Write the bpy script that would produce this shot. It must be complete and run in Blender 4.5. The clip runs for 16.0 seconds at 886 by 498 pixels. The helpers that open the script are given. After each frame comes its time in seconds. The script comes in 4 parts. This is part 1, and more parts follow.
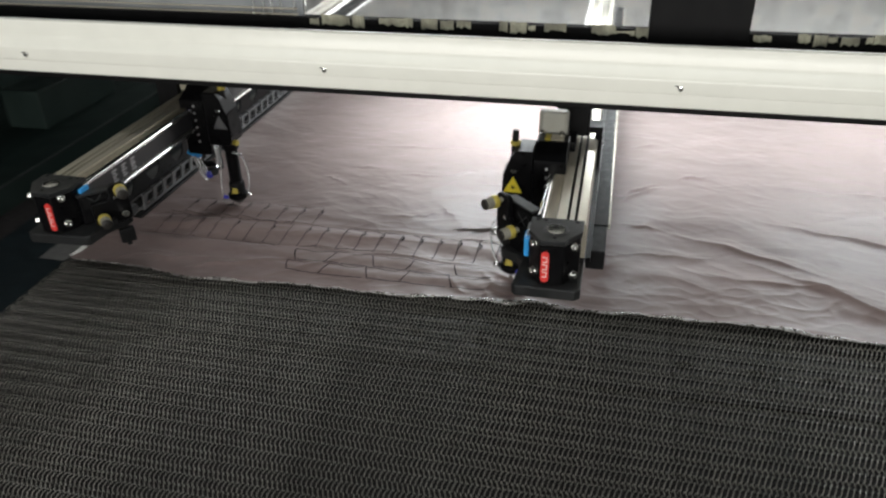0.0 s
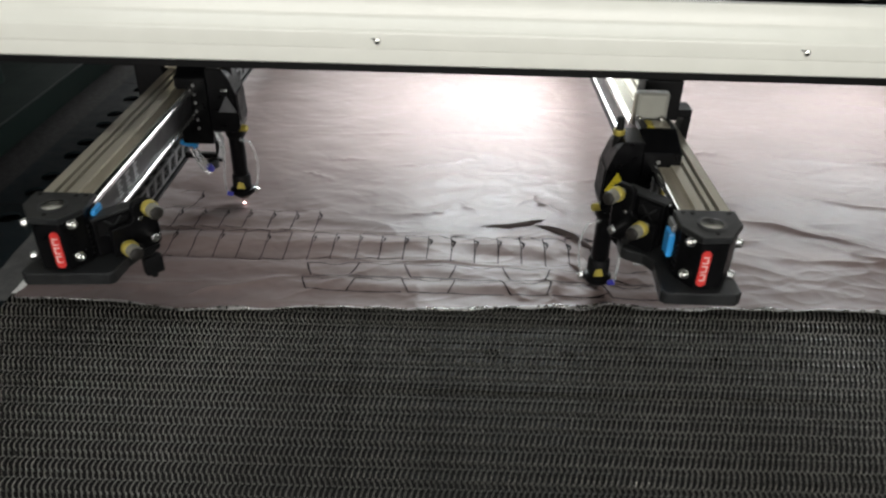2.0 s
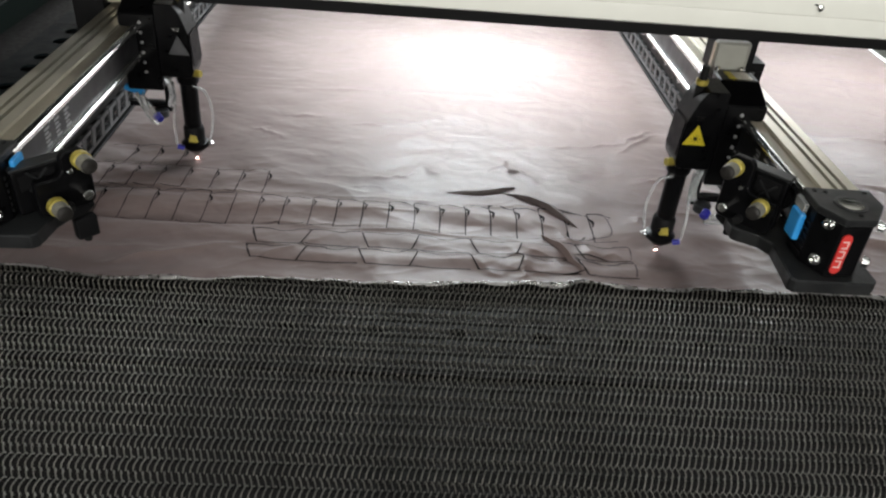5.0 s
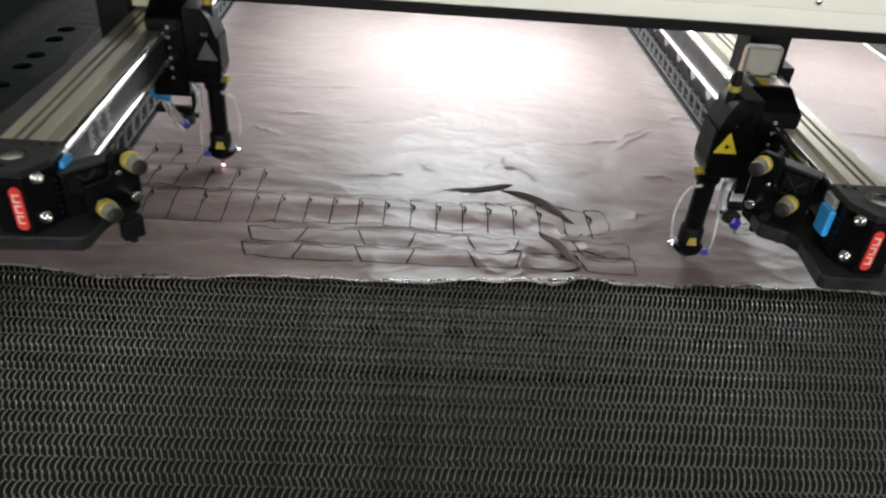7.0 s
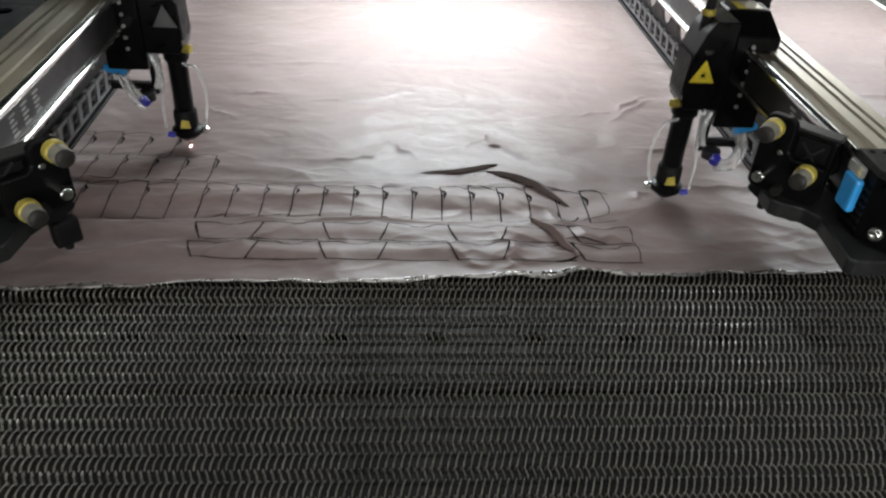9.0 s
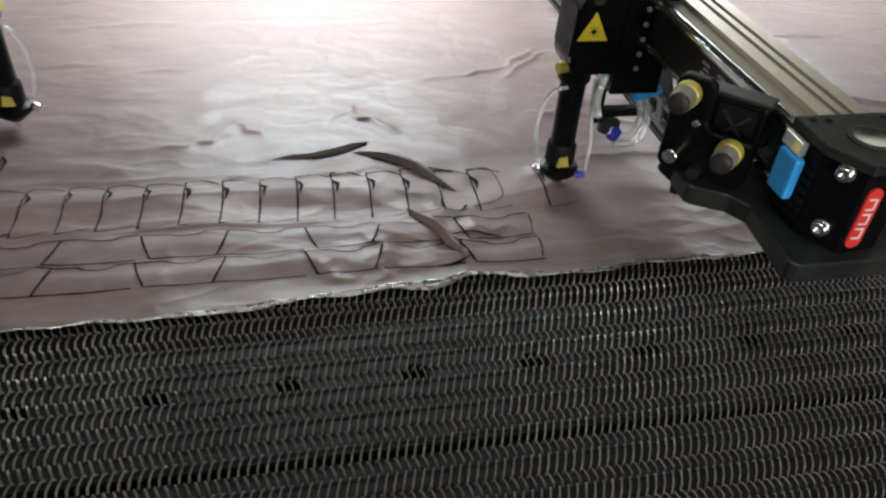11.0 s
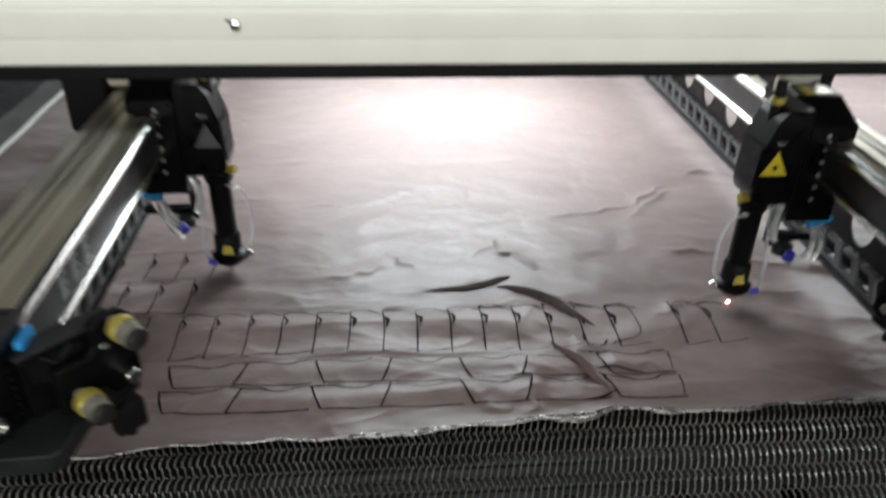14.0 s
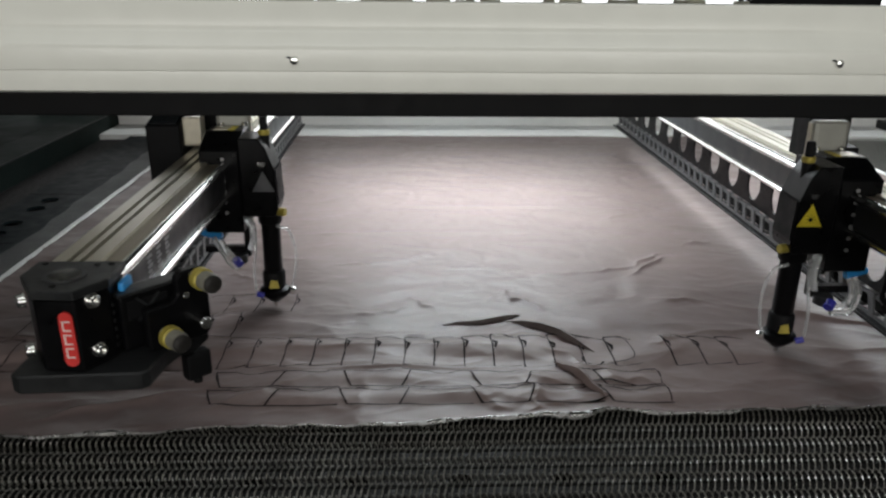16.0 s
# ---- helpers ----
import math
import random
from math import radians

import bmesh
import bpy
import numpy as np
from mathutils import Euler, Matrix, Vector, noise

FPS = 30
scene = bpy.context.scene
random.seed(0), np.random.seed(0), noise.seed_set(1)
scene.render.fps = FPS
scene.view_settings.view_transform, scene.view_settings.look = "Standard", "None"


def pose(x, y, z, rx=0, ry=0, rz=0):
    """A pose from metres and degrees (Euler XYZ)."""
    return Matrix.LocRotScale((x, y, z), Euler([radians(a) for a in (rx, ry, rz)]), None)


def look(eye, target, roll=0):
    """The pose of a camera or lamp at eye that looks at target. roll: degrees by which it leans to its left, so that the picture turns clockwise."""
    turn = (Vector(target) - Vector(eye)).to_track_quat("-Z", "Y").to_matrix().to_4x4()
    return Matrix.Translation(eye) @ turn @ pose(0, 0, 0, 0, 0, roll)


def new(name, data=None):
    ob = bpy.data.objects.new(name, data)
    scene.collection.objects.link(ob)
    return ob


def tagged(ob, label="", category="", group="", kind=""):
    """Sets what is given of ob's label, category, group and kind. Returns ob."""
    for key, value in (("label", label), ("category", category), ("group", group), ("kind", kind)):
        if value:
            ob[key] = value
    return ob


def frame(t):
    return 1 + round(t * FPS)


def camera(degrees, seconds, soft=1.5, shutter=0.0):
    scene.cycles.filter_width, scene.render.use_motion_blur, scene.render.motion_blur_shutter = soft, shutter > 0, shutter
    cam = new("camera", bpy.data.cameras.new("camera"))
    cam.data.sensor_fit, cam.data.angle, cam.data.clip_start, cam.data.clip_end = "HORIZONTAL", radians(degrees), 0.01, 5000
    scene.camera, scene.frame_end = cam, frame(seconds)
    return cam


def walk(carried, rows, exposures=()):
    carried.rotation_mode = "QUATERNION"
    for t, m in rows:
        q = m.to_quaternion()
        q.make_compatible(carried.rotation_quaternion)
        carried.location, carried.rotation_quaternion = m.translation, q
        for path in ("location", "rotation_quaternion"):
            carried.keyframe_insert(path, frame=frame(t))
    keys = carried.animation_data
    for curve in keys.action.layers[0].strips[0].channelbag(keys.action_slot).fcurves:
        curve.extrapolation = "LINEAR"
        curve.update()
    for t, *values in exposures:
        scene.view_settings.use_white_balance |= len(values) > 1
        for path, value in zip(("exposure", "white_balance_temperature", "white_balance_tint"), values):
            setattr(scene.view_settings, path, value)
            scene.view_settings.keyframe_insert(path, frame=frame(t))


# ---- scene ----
# ---------------------------------------------------------------- camera
cam = camera(60.7, 16.0, soft=2.3, shutter=0.8)
walk(cam, [
    (0, look((0.1839, -1.0669, 0.8135), (-0.0126, -0.2281, 0.3059), -1.16)),
    (0.5, look((0.0429, -1.0666, 0.8084), (-0.0660, -0.2127, 0.2996), 0.89)),
    (1, look((-0.0299, -1.0014, 0.7890), (-0.1379, -0.1449, 0.2842), -0.48)),
    (1.5, look((-0.0824, -0.9448, 0.7518), (-0.1637, -0.0913, 0.2371), 0.89)),
    (2, look((-0.1900, -0.9042, 0.7297), (-0.1944, -0.0534, 0.2042), 1.48)),
    (2.5, look((-0.2276, -0.8736, 0.7082), (-0.2057, -0.0310, 0.1700), 3.37)),
    (3, look((-0.2279, -0.8397, 0.6928), (-0.1936, 0.0013, 0.1528), 4.05)),
    (3.5, look((-0.2040, -0.8197, 0.6754), (-0.1592, 0.0180, 0.1311), 3.84)),
    (4, look((-0.1968, -0.8032, 0.6700), (-0.1487, 0.0297, 0.1187), 4.31)),
    (6.5, look((-0.2025, -0.7957, 0.6569), (-0.1427, 0.0310, 0.0974), 5.63)),
    (7, look((-0.1997, -0.7929, 0.6586), (-0.1397, 0.0336, 0.0989), 5.06)),
    (7.5, look((-0.2072, -0.7908, 0.6608), (-0.1466, 0.0391, 0.1062), 4.81)),
    (8, look((-0.1999, -0.7702, 0.6482), (-0.1402, 0.0618, 0.0966), 4.74)),
    (8.5, look((-0.1917, -0.7286, 0.6147), (-0.1223, 0.0901, 0.0446), 4.64)),
    (9, look((-0.1704, -0.6646, 0.5854), (-0.1001, 0.1490, 0.0083), 3.43)),
    (9.5, look((-0.1648, -0.6275, 0.5740), (-0.0902, 0.1830, -0.0071), 3.55)),
    (10, look((-0.1190, -0.5631, 0.5513), (-0.0081, 0.2326, -0.0440), 3.43)),
    (12.5, look((-0.0892, -0.4461, 0.5101), (0.1347, 0.2909, -0.1276), 6.52)),
    (13, look((-0.1211, -0.4496, 0.5291), (0.0830, 0.3172, -0.0794), 5.86)),
    (13.5, look((-0.1592, -0.4658, 0.5570), (-0.0187, 0.3403, -0.0178), 4.06)),
    (14, look((-0.1767, -0.5071, 0.5873), (-0.1006, 0.3488, 0.0757), 1.27)),
    (14.5, look((-0.1740, -0.6072, 0.6120), (-0.1033, 0.2868, 0.1694), 1.07)),
    (15, look((-0.1960, -0.6799, 0.6102), (-0.1525, 0.2369, 0.2132), 1.30)),
    (15.5, look((-0.1863, -0.7030, 0.5693), (-0.1493, 0.2208, 0.1883), 0.33)),
    (16, look((-0.1663, -0.7013, 0.5183), (-0.1289, 0.2368, 0.1738), 0.61)),
], exposures=[(0.0, 0.0, 6500, 10), (4.0, 0.0, 6500, 10), (6.5, 0.14, 6500, 10), (7.8, 0.12, 6500, 10), (9.0, 0.0, 6500, 10), (9.8, -0.05, 6500, 10), (12.5, 0.22, 6500, 10), (13.0, 0.25, 6450, 9), (13.7, 0.08, 6400, 9), (14.5, -0.4, 6420, 9), (15.3, -0.64, 6450, 10), (16.0, -0.72, 6450, 10)])

# ---------------------------------------------------------------- world and light
world = bpy.data.worlds.new("world")
world.use_nodes = True
scene.world = world
wn = world.node_tree.nodes
wn["Background"].inputs[0].default_value = (0.80, 0.88, 1.0, 1)
wn["Background"].inputs[1].default_value = 0.006


def area(name, m, sx, sy, watts, colour, spread=180):
    d = bpy.data.lights.new(name, "AREA")
    d.shape, d.size, d.size_y, d.energy, d.color = "RECTANGLE", sx, sy, watts, colour
    d.spread = radians(spread)
    ob = new(name, d)
    ob.matrix_world = m
    return ob


# unseen work lights under the machine's hood, then a ceiling tube and two added fills
LAMPS = [(pose(-0.02, 1.08, 0.560, -6), 0.52, 17.5), (pose(0.98, 1.08, 0.560, -6), 0.56, 9.5)]
for lamp_pose, long, watts in LAMPS:
    area("work_light", lamp_pose, long, 0.26, watts, (0.86, 0.96, 1.0), 140)
# low, wide light added in front to brighten the beam's face
area("front_fill", look((0.0, -3.85, 0.65), (0.0, 0.1, 0.42)), 4.6, 1.1, 116.0, (1.0, 0.975, 0.93))
area("hall_light_overhead", pose(-0.2, -1.20, 2.93), 3.4, 0.30, 31.0, (0.99, 1.0, 0.98))
# unseen fill, added behind the machine
area("rear_fill", pose(0.4, 3.1, 2.93), 2.4, 0.25, 70.0, (0.96, 1.0, 1.0))


# ---------------------------------------------------------------- materials
def mat(name, colour, rough=0.5, metal=0.0, vary=0.15, scale=30.0, bump=0.0, bump_scale=200.0, rough_vary=0.1,
        second=None, second_scale=4.0, second_amount=0.5, spec=0.5, stretch=(1, 1, 1)):
    m = bpy.data.materials.new(name)
    m.use_nodes = True
    nt = m.node_tree
    n, link = nt.nodes, nt.links.new
    bsdf = n["Principled BSDF"]
    bsdf.inputs["Metallic"].default_value = metal
    bsdf.inputs["Specular IOR Level"].default_value = spec
    co = n.new("ShaderNodeTexCoord")
    mp = n.new("ShaderNodeMapping")
    mp.inputs["Scale"].default_value = stretch
    link(co.outputs["Object"], mp.inputs["Vector"])
    fine = n.new("ShaderNodeTexNoise")
    fine.inputs["Scale"].default_value, fine.inputs["Detail"].default_value = scale, 6
    link(mp.outputs[0], fine.inputs["Vector"])
    ramp = n.new("ShaderNodeMapRange")
    ramp.inputs["To Min"].default_value, ramp.inputs["To Max"].default_value = 1 - vary, 1 + vary
    ramp.inputs["From Min"].default_value, ramp.inputs["From Max"].default_value = 0.3, 0.7
    link(fine.outputs["Fac"], ramp.inputs["Value"])
    mul = n.new("ShaderNodeMix")
    mul.data_type, mul.blend_type = "RGBA", "MULTIPLY"
    mul.inputs["Factor"].default_value = 1
    link(ramp.outputs[0], mul.inputs[7])
    if second:
        coarse = n.new("ShaderNodeTexNoise")
        coarse.inputs["Scale"].default_value, coarse.inputs["Detail"].default_value = second_scale, 5
        link(mp.outputs[0], coarse.inputs["Vector"])
        cr = n.new("ShaderNodeMapRange")
        cr.inputs["From Min"].default_value, cr.inputs["From Max"].default_value = 0.42, 0.66
        cr.inputs["To Max"].default_value = second_amount
        link(coarse.outputs["Fac"], cr.inputs["Value"])
        two = n.new("ShaderNodeMix")
        two.data_type = "RGBA"
        two.inputs[6].default_value, two.inputs[7].default_value = (*colour, 1), (*second, 1)
        link(cr.outputs[0], two.inputs["Factor"])
        link(two.outputs[2], mul.inputs[6])
    else:
        mul.inputs[6].default_value = (*colour, 1)
    link(mul.outputs[2], bsdf.inputs["Base Color"])
    rr = n.new("ShaderNodeMapRange")
    rr.inputs["From Min"].default_value, rr.inputs["From Max"].default_value = 0.3, 0.7
    rr.inputs["To Min"].default_value, rr.inputs["To Max"].default_value = max(0.02, rough - rough_vary), min(1, rough + rough_vary)
    link(fine.outputs["Fac"], rr.inputs["Value"])
    link(rr.outputs[0], bsdf.inputs["Roughness"])
    if bump:
        bt = n.new("ShaderNodeTexNoise")
        bt.inputs["Scale"].default_value, bt.inputs["Detail"].default_value = bump_scale, 4
        link(mp.outputs[0], bt.inputs["Vector"])
        bn = n.new("ShaderNodeBump")
        bn.inputs["Strength"].default_value, bn.inputs["Distance"].default_value = bump, 0.002
        link(bt.outputs["Fac"], bn.inputs["Height"])
        link(bn.outputs[0], bsdf.inputs["Normal"])
    return m


def glow(name, colour, strength):
    m = mat(name, colour, 0.4)
    b = m.node_tree.nodes["Principled BSDF"]
    b.inputs["Emission Color"].default_value = (*colour, 1)
    b.inputs["Emission Strength"].default_value = strength
    return m


def clear(name, colour, rough=0.05, weight=1.0):
    m = mat(name, colour, rough, rough_vary=0.02)
    b = m.node_tree.nodes["Principled BSDF"]
    b.inputs["Transmission Weight"].default_value = weight
    b.inputs["IOR"].default_value = 1.45
    return m


def crumpled(m):
    """Adds the crisp facets of creased film to a material as relief."""
    nt = m.node_tree
    n, link = nt.nodes, nt.links.new
    co = n.new("ShaderNodeTexCoord")
    warp = n.new("ShaderNodeTexNoise")
    warp.inputs["Scale"].default_value, warp.inputs["Detail"].default_value = 5.0, 3
    link(co.outputs["Object"], warp.inputs["Vector"])
    off = n.new("ShaderNodeVectorMath")
    off.operation = "MULTIPLY_ADD"
    off.inputs[1].default_value = (0.10, 0.07, 0)
    link(warp.outputs["Color"], off.inputs[0])
    link(co.outputs["Object"], off.inputs[2])
    normal = None
    for kind, scale, stretch, strength, depth in (("wave", 5.0, (0.9, 1.1, 0.0), 0.45, 0.030), ("wave", 12.0, (0.9, 1.1, 0.0), 0.42, 0.012), ("facet", 6.0, (0.7, 1.2, 0.0), 0.22, 0.030),
                                                  ("facet", 15.0, (0.8, 1.2, 0.0), 0.22, 0.010), ("wave", 60.0, (0.8, 1.2, 0.0), 0.10, 0.003)):
        mp = n.new("ShaderNodeMapping")
        mp.inputs["Scale"].default_value = stretch
        mp.inputs["Rotation"].default_value = (0, 0, 0.12)
        link(off.outputs[0], mp.inputs["Vector"])
        v = n.new("ShaderNodeTexVoronoi" if kind == "facet" else "ShaderNodeTexNoise")
        v.inputs["Scale"].default_value = scale
        if kind == "facet":
            v.feature = "DISTANCE_TO_EDGE"
        else:
            v.inputs["Detail"].default_value = 2
        link(mp.outputs[0], v.inputs["Vector"])
        b = n.new("ShaderNodeBump")
        b.inputs["Strength"].default_value, b.inputs["Distance"].default_value = strength, depth
        link(v.outputs["Distance" if kind == "facet" else "Fac"], b.inputs["Height"])
        if normal:
            link(normal, b.inputs["Normal"])
        normal = b.outputs[0]
    link(normal, n["Principled BSDF"].inputs["Normal"])
    return m


M = dict(
    cloth=crumpled(mat("taupe_film", (0.160, 0.121, 0.114), 0.45, 0.0, 0.06, 60, 0, 1, 0.06, (0.182, 0.137, 0.128), 5.0, 0.6, spec=0.24)),
    foil=mat("silver_backing", (0.34, 0.33, 0.32), 0.28, 0.9, 0.2, 90, 0.35, 180, 0.1),
    kerf=mat("charred_kerf", (0.008, 0.006, 0.006), 0.8, 0, 0.3, 200, spec=0.1),
    wire=mat("belt_wire", (0.200, 0.194, 0.174), 0.38, 0.6, 0.3, 60, 0, 1, 0.12, (0.120, 0.117, 0.104), 3.0, 0.7),
    bed=mat("bed_plate", (0.0095, 0.0085, 0.0085), 0.65, 0.0, 0.3, 80, 0.1, 300, 0.1, (0.014, 0.012, 0.012), 9.0, 0.6, spec=0.25),
    void=mat("dark_cavity", (0.006, 0.006, 0.006), 0.9),
    cream=mat("cream_paint", (0.84, 0.84, 0.77), 0.24, 0.0, 0.02, 25, 0.05, 220, 0.03, (0.80, 0.80, 0.70), 2.0, 0.08),
    black=mat("black_anodised", (0.0035, 0.0035, 0.004), 0.34, 0.0, 0.25, 70, 0.05, 400, 0.08, spec=0.12),
    matte=mat("black_powder_coat", (0.006, 0.006, 0.0065), 0.55, 0.0, 0.25, 60, 0.1, 300, 0.1, spec=0.12),
    plate=mat("dark_grey_plate", (0.014, 0.015, 0.016), 0.42, 0.1, 0.2, 50, 0.08, 260, 0.1, (0.026, 0.026, 0.025), 14, 0.5, spec=0.35),
    gloss=mat("glossy_black", (0.010, 0.011, 0.013), 0.12, 0.0, 0.2, 40, 0, 1, 0.05, spec=0.5),
    rubber=mat("black_rubber", (0.009, 0.009, 0.009), 0.7, 0, 0.2, 90, spec=0.15),
    alu=mat("champagne_aluminium", (0.54, 0.50, 0.40), 0.32, 0.45, 0.05, 40, 0, 300, 0.04, (0.44, 0.40, 0.31), 6.0, 0.5, stretch=(3, 0.25, 3)),
    alu_side=mat("anodised_side", (0.022, 0.023, 0.025), 0.42, 0.1, 0.15, 40, 0.05, 300, 0.08),
    steel=mat("polished_steel", (0.80, 0.80, 0.78), 0.16, 1.0, 0.06, 60, 0, 1, 0.06),
    brass=mat("worn_brass", (0.44, 0.36, 0.07), 0.42, 0.35, 0.2, 90, 0.15, 400, 0.1),
    dusty_knob=mat("dusty_grey_knob", (0.23, 0.22, 0.18), 0.5, 0.15, 0.25, 120, 0.2, 300, 0.1, (0.12, 0.115, 0.095), 40.0, 0.6),
    knob_end=mat("dark_knob_end", (0.022, 0.020, 0.018), 0.5, 0.0, 0.3, 90, 0.1, 300, 0.1, spec=0.3),
    red=mat("red_label", (0.62, 0.035, 0.030), 0.45, 0, 0.08, 50),
    # the film's colour, darkened to hold the shade on its lifted curls
    curl=mat("shade_darkened_film", (0.075, 0.058, 0.055), 0.5, 0, 0.2, 90),
    pale=mat("pale_print", (0.75, 0.62, 0.58), 0.5, 0, 0.05, 50),
    yellow=mat("yellow_sign", (0.72, 0.58, 0.03), 0.45, 0, 0.1, 60),
    grey=mat("dark_grey_sign", (0.085, 0.085, 0.09), 0.5, 0, 0.15, 60),
    blue=mat("blue_plastic", (0.03, 0.30, 0.70), 0.4, 0, 0.1, 40),
    navy=mat("navy_plastic", (0.03, 0.03, 0.30), 0.35, 0, 0.1, 40),
    hose=clear("clear_hose", (0.95, 0.97, 0.97), 0.02, 0.8),
    zinc=mat("zinc_screw", (0.30, 0.30, 0.30), 0.35, 0.3, 0.1, 80),
    housing=mat("grey_cream_housing", (0.33, 0.33, 0.29), 0.4, 0.1, 0.06, 40, 0.05, 300, 0.08),
    dusty_alu=mat("dusty_aluminium", (0.34, 0.30, 0.23), 0.50, 0.25, 0.2, 30, 0.1, 120, 0.1, (0.20, 0.175, 0.135), 8.0, 0.6, stretch=(2, 0.3, 2)),
    print=mat("light_grey_print", (0.52, 0.52, 0.53), 0.5, 0, 0.15, 60),
    tape=mat("yellowed_tape", (0.46, 0.45, 0.34), 0.6, 0.0, 0.3, 90, 0.3, 200, 0.1, (0.17, 0.165, 0.13), 45.0, 0.9),
    haze=mat("grey_hood_panel", (0.20, 0.215, 0.23), 0.35, 0, 0.1, 8, 0.05, 100, 0.1, (0.26, 0.27, 0.28), 3, 0.6),
    pane=clear("acrylic_pane", (0.93, 0.95, 0.97), 0.03, 1.0),
    bluing=mat("blued_side_plate", (0.008, 0.012, 0.014), 0.5, 0.0, 0.25, 30, 0.08, 200, 0.1, (0.012, 0.016, 0.018), 5, 0.6, spec=0.06),
    chain=mat("chain_plastic", (0.085, 0.085, 0.088), 0.40, 0, 0.2, 60),
    dust=mat("dusty_band", (0.10, 0.10, 0.098), 0.8, 0, 0.25, 120, 0.5, 160, 0.1, (0.05, 0.05, 0.05), 9, 0.8),
    panel=mat("dark_green_panel", (0.012, 0.020, 0.018), 0.5, 0, 0.15, 12, 0.05, 200, 0.1, (0.02, 0.028, 0.025), 3, 0.5, spec=0.06),
    white=mat("white_board", (0.78, 0.78, 0.76), 0.5, 0, 0.04, 20),
    wall=mat("hall_wall_paint", (0.32, 0.33, 0.32), 0.7, 0, 0.05, 6),
    concrete=mat("hall_concrete", (0.30, 0.30, 0.29), 0.7, 0, 0.15, 5, 0.2, 60),
    spark=glow("laser_spark", (1.0, 0.55, 0.50), 30.0),
    white_glow=glow("glowing_white_panel", (1.0, 1.0, 1.0), 2.4),
    tube=glow("lamp_tube", (1.0, 1.0, 0.97), 4.0),
)


# ---------------------------------------------------------------- mesh helpers
def part(name, bm, material, parent=None, label="", smooth=False):
    bmesh.ops.recalc_face_normals(bm, faces=bm.faces[:])
    me = bpy.data.meshes.new(name)
    bm.to_mesh(me)
    bm.free()
    me.materials.append(M[material])
    if smooth:
        for p in me.polygons:
            p.use_smooth = True
        me.set_sharp_from_angle(angle=radians(38))
    ob = new(name, me)
    if parent:
        ob.parent = parent
    if label:
        tagged(ob, label)
    return ob


def thing(name, label, category, group="", kind="", at=(0, 0, 0)):
    ob = new(name)
    ob.empty_display_size = 0.05
    ob.location = at
    return tagged(ob, label, category, group, kind)


def box(x0, x1, y0, y1, z0, z1, bevel=0.0, bm=None):
    own = bmesh.new()
    bmesh.ops.create_cube(own, size=1)
    for v in own.verts:
        v.co = Vector(((x0 + x1) / 2 + v.co.x * abs(x1 - x0), (y0 + y1) / 2 + v.co.y * abs(y1 - y0), (z0 + z1) / 2 + v.co.z * abs(z1 - z0)))
    if bevel:
        bmesh.ops.bevel(own, geom=own.edges[:], offset=bevel, segments=2, affect="EDGES", profile=0.6)
    return merge(bm, own) if bm else own


def merge(bm, own):
    me = bpy.data.meshes.new("tmp")
    own.to_mesh(me)
    own.free()
    bm.from_mesh(me)
    bpy.data.meshes.remove(me)
    return bm


def lathe(profile, m=None, seg=24, bm=None):
    """Turns (radius, height) pairs about z, closed at both ends, and poses the result."""
    own = bmesh.new()
    rings = []
    for r, z in profile:
        rings.append([own.verts.new((r * math.cos(2 * math.pi * k / seg), r * math.sin(2 * math.pi * k / seg), z)) for k in range(seg)])
    for a, b in zip(rings, rings[1:]):
        for k in range(seg):
            own.faces.new((a[k], a[(k + 1) % seg], b[(k + 1) % seg], b[k]))
    own.faces.new(rings[0])
    own.faces.new(rings[-1])
    if m:
        bmesh.ops.transform(own, matrix=m, verts=own.verts)
    return merge(bm, own) if bm else own


def rod(p, q, r, seg=16, bm=None, cap=0.12):
    p, q = Vector(p), Vector(q)
    n = (q - p).length
    turn = (q - p).to_track_quat("Z", "Y").to_matrix().to_4x4()
    c = min(r * cap, n / 4)
    return lathe([(r - c, 0), (r, c), (r, n - c), (r - c, n)], Matrix.Translation(p) @ turn, seg, bm)


def prism(outline, axis, a, b, bevel=0.0, bm=None):
    """A closed outline in the plane across an axis ("x": (y, z), "y": (x, z), "z": (x, y)), drawn out from a to b."""
    own = bmesh.new()
    put = {"x": lambda u, v, w: (w, u, v), "y": lambda u, v, w: (u, w, v), "z": lambda u, v, w: (u, v, w)}[axis]
    r0 = [own.verts.new(put(u, v, a)) for u, v in outline]
    r1 = [own.verts.new(put(u, v, b)) for u, v in outline]
    for k in range(len(r0)):
        j = (k + 1) % len(r0)
        own.faces.new((r0[k], r0[j], r1[j], r1[k]))
    own.faces.new(r0)
    own.faces.new(r1)
    if bevel:
        bmesh.ops.recalc_face_normals(own, faces=own.faces[:])
        bmesh.ops.bevel(own, geom=own.edges[:], offset=bevel, segments=1, affect="EDGES")
    return merge(bm, own) if bm else own


def spline(points, n=10):
    """Points along a smooth line through the given ones."""
    p = [Vector(q) for q in points]
    p = [2 * p[0] - p[1]] + p + [2 * p[-1] - p[-2]]
    out = []
    for k in range(1, len(p) - 2):
        for i in range(n):
            t = i / n
            a, b, c, d = p[k - 1:k + 3]
            out.append(0.5 * (2 * b + (c - a) * t + (2 * a - 5 * b + 4 * c - d) * t * t + (3 * b - a - 3 * c + d) * t ** 3))
    return out + [p[-2]]


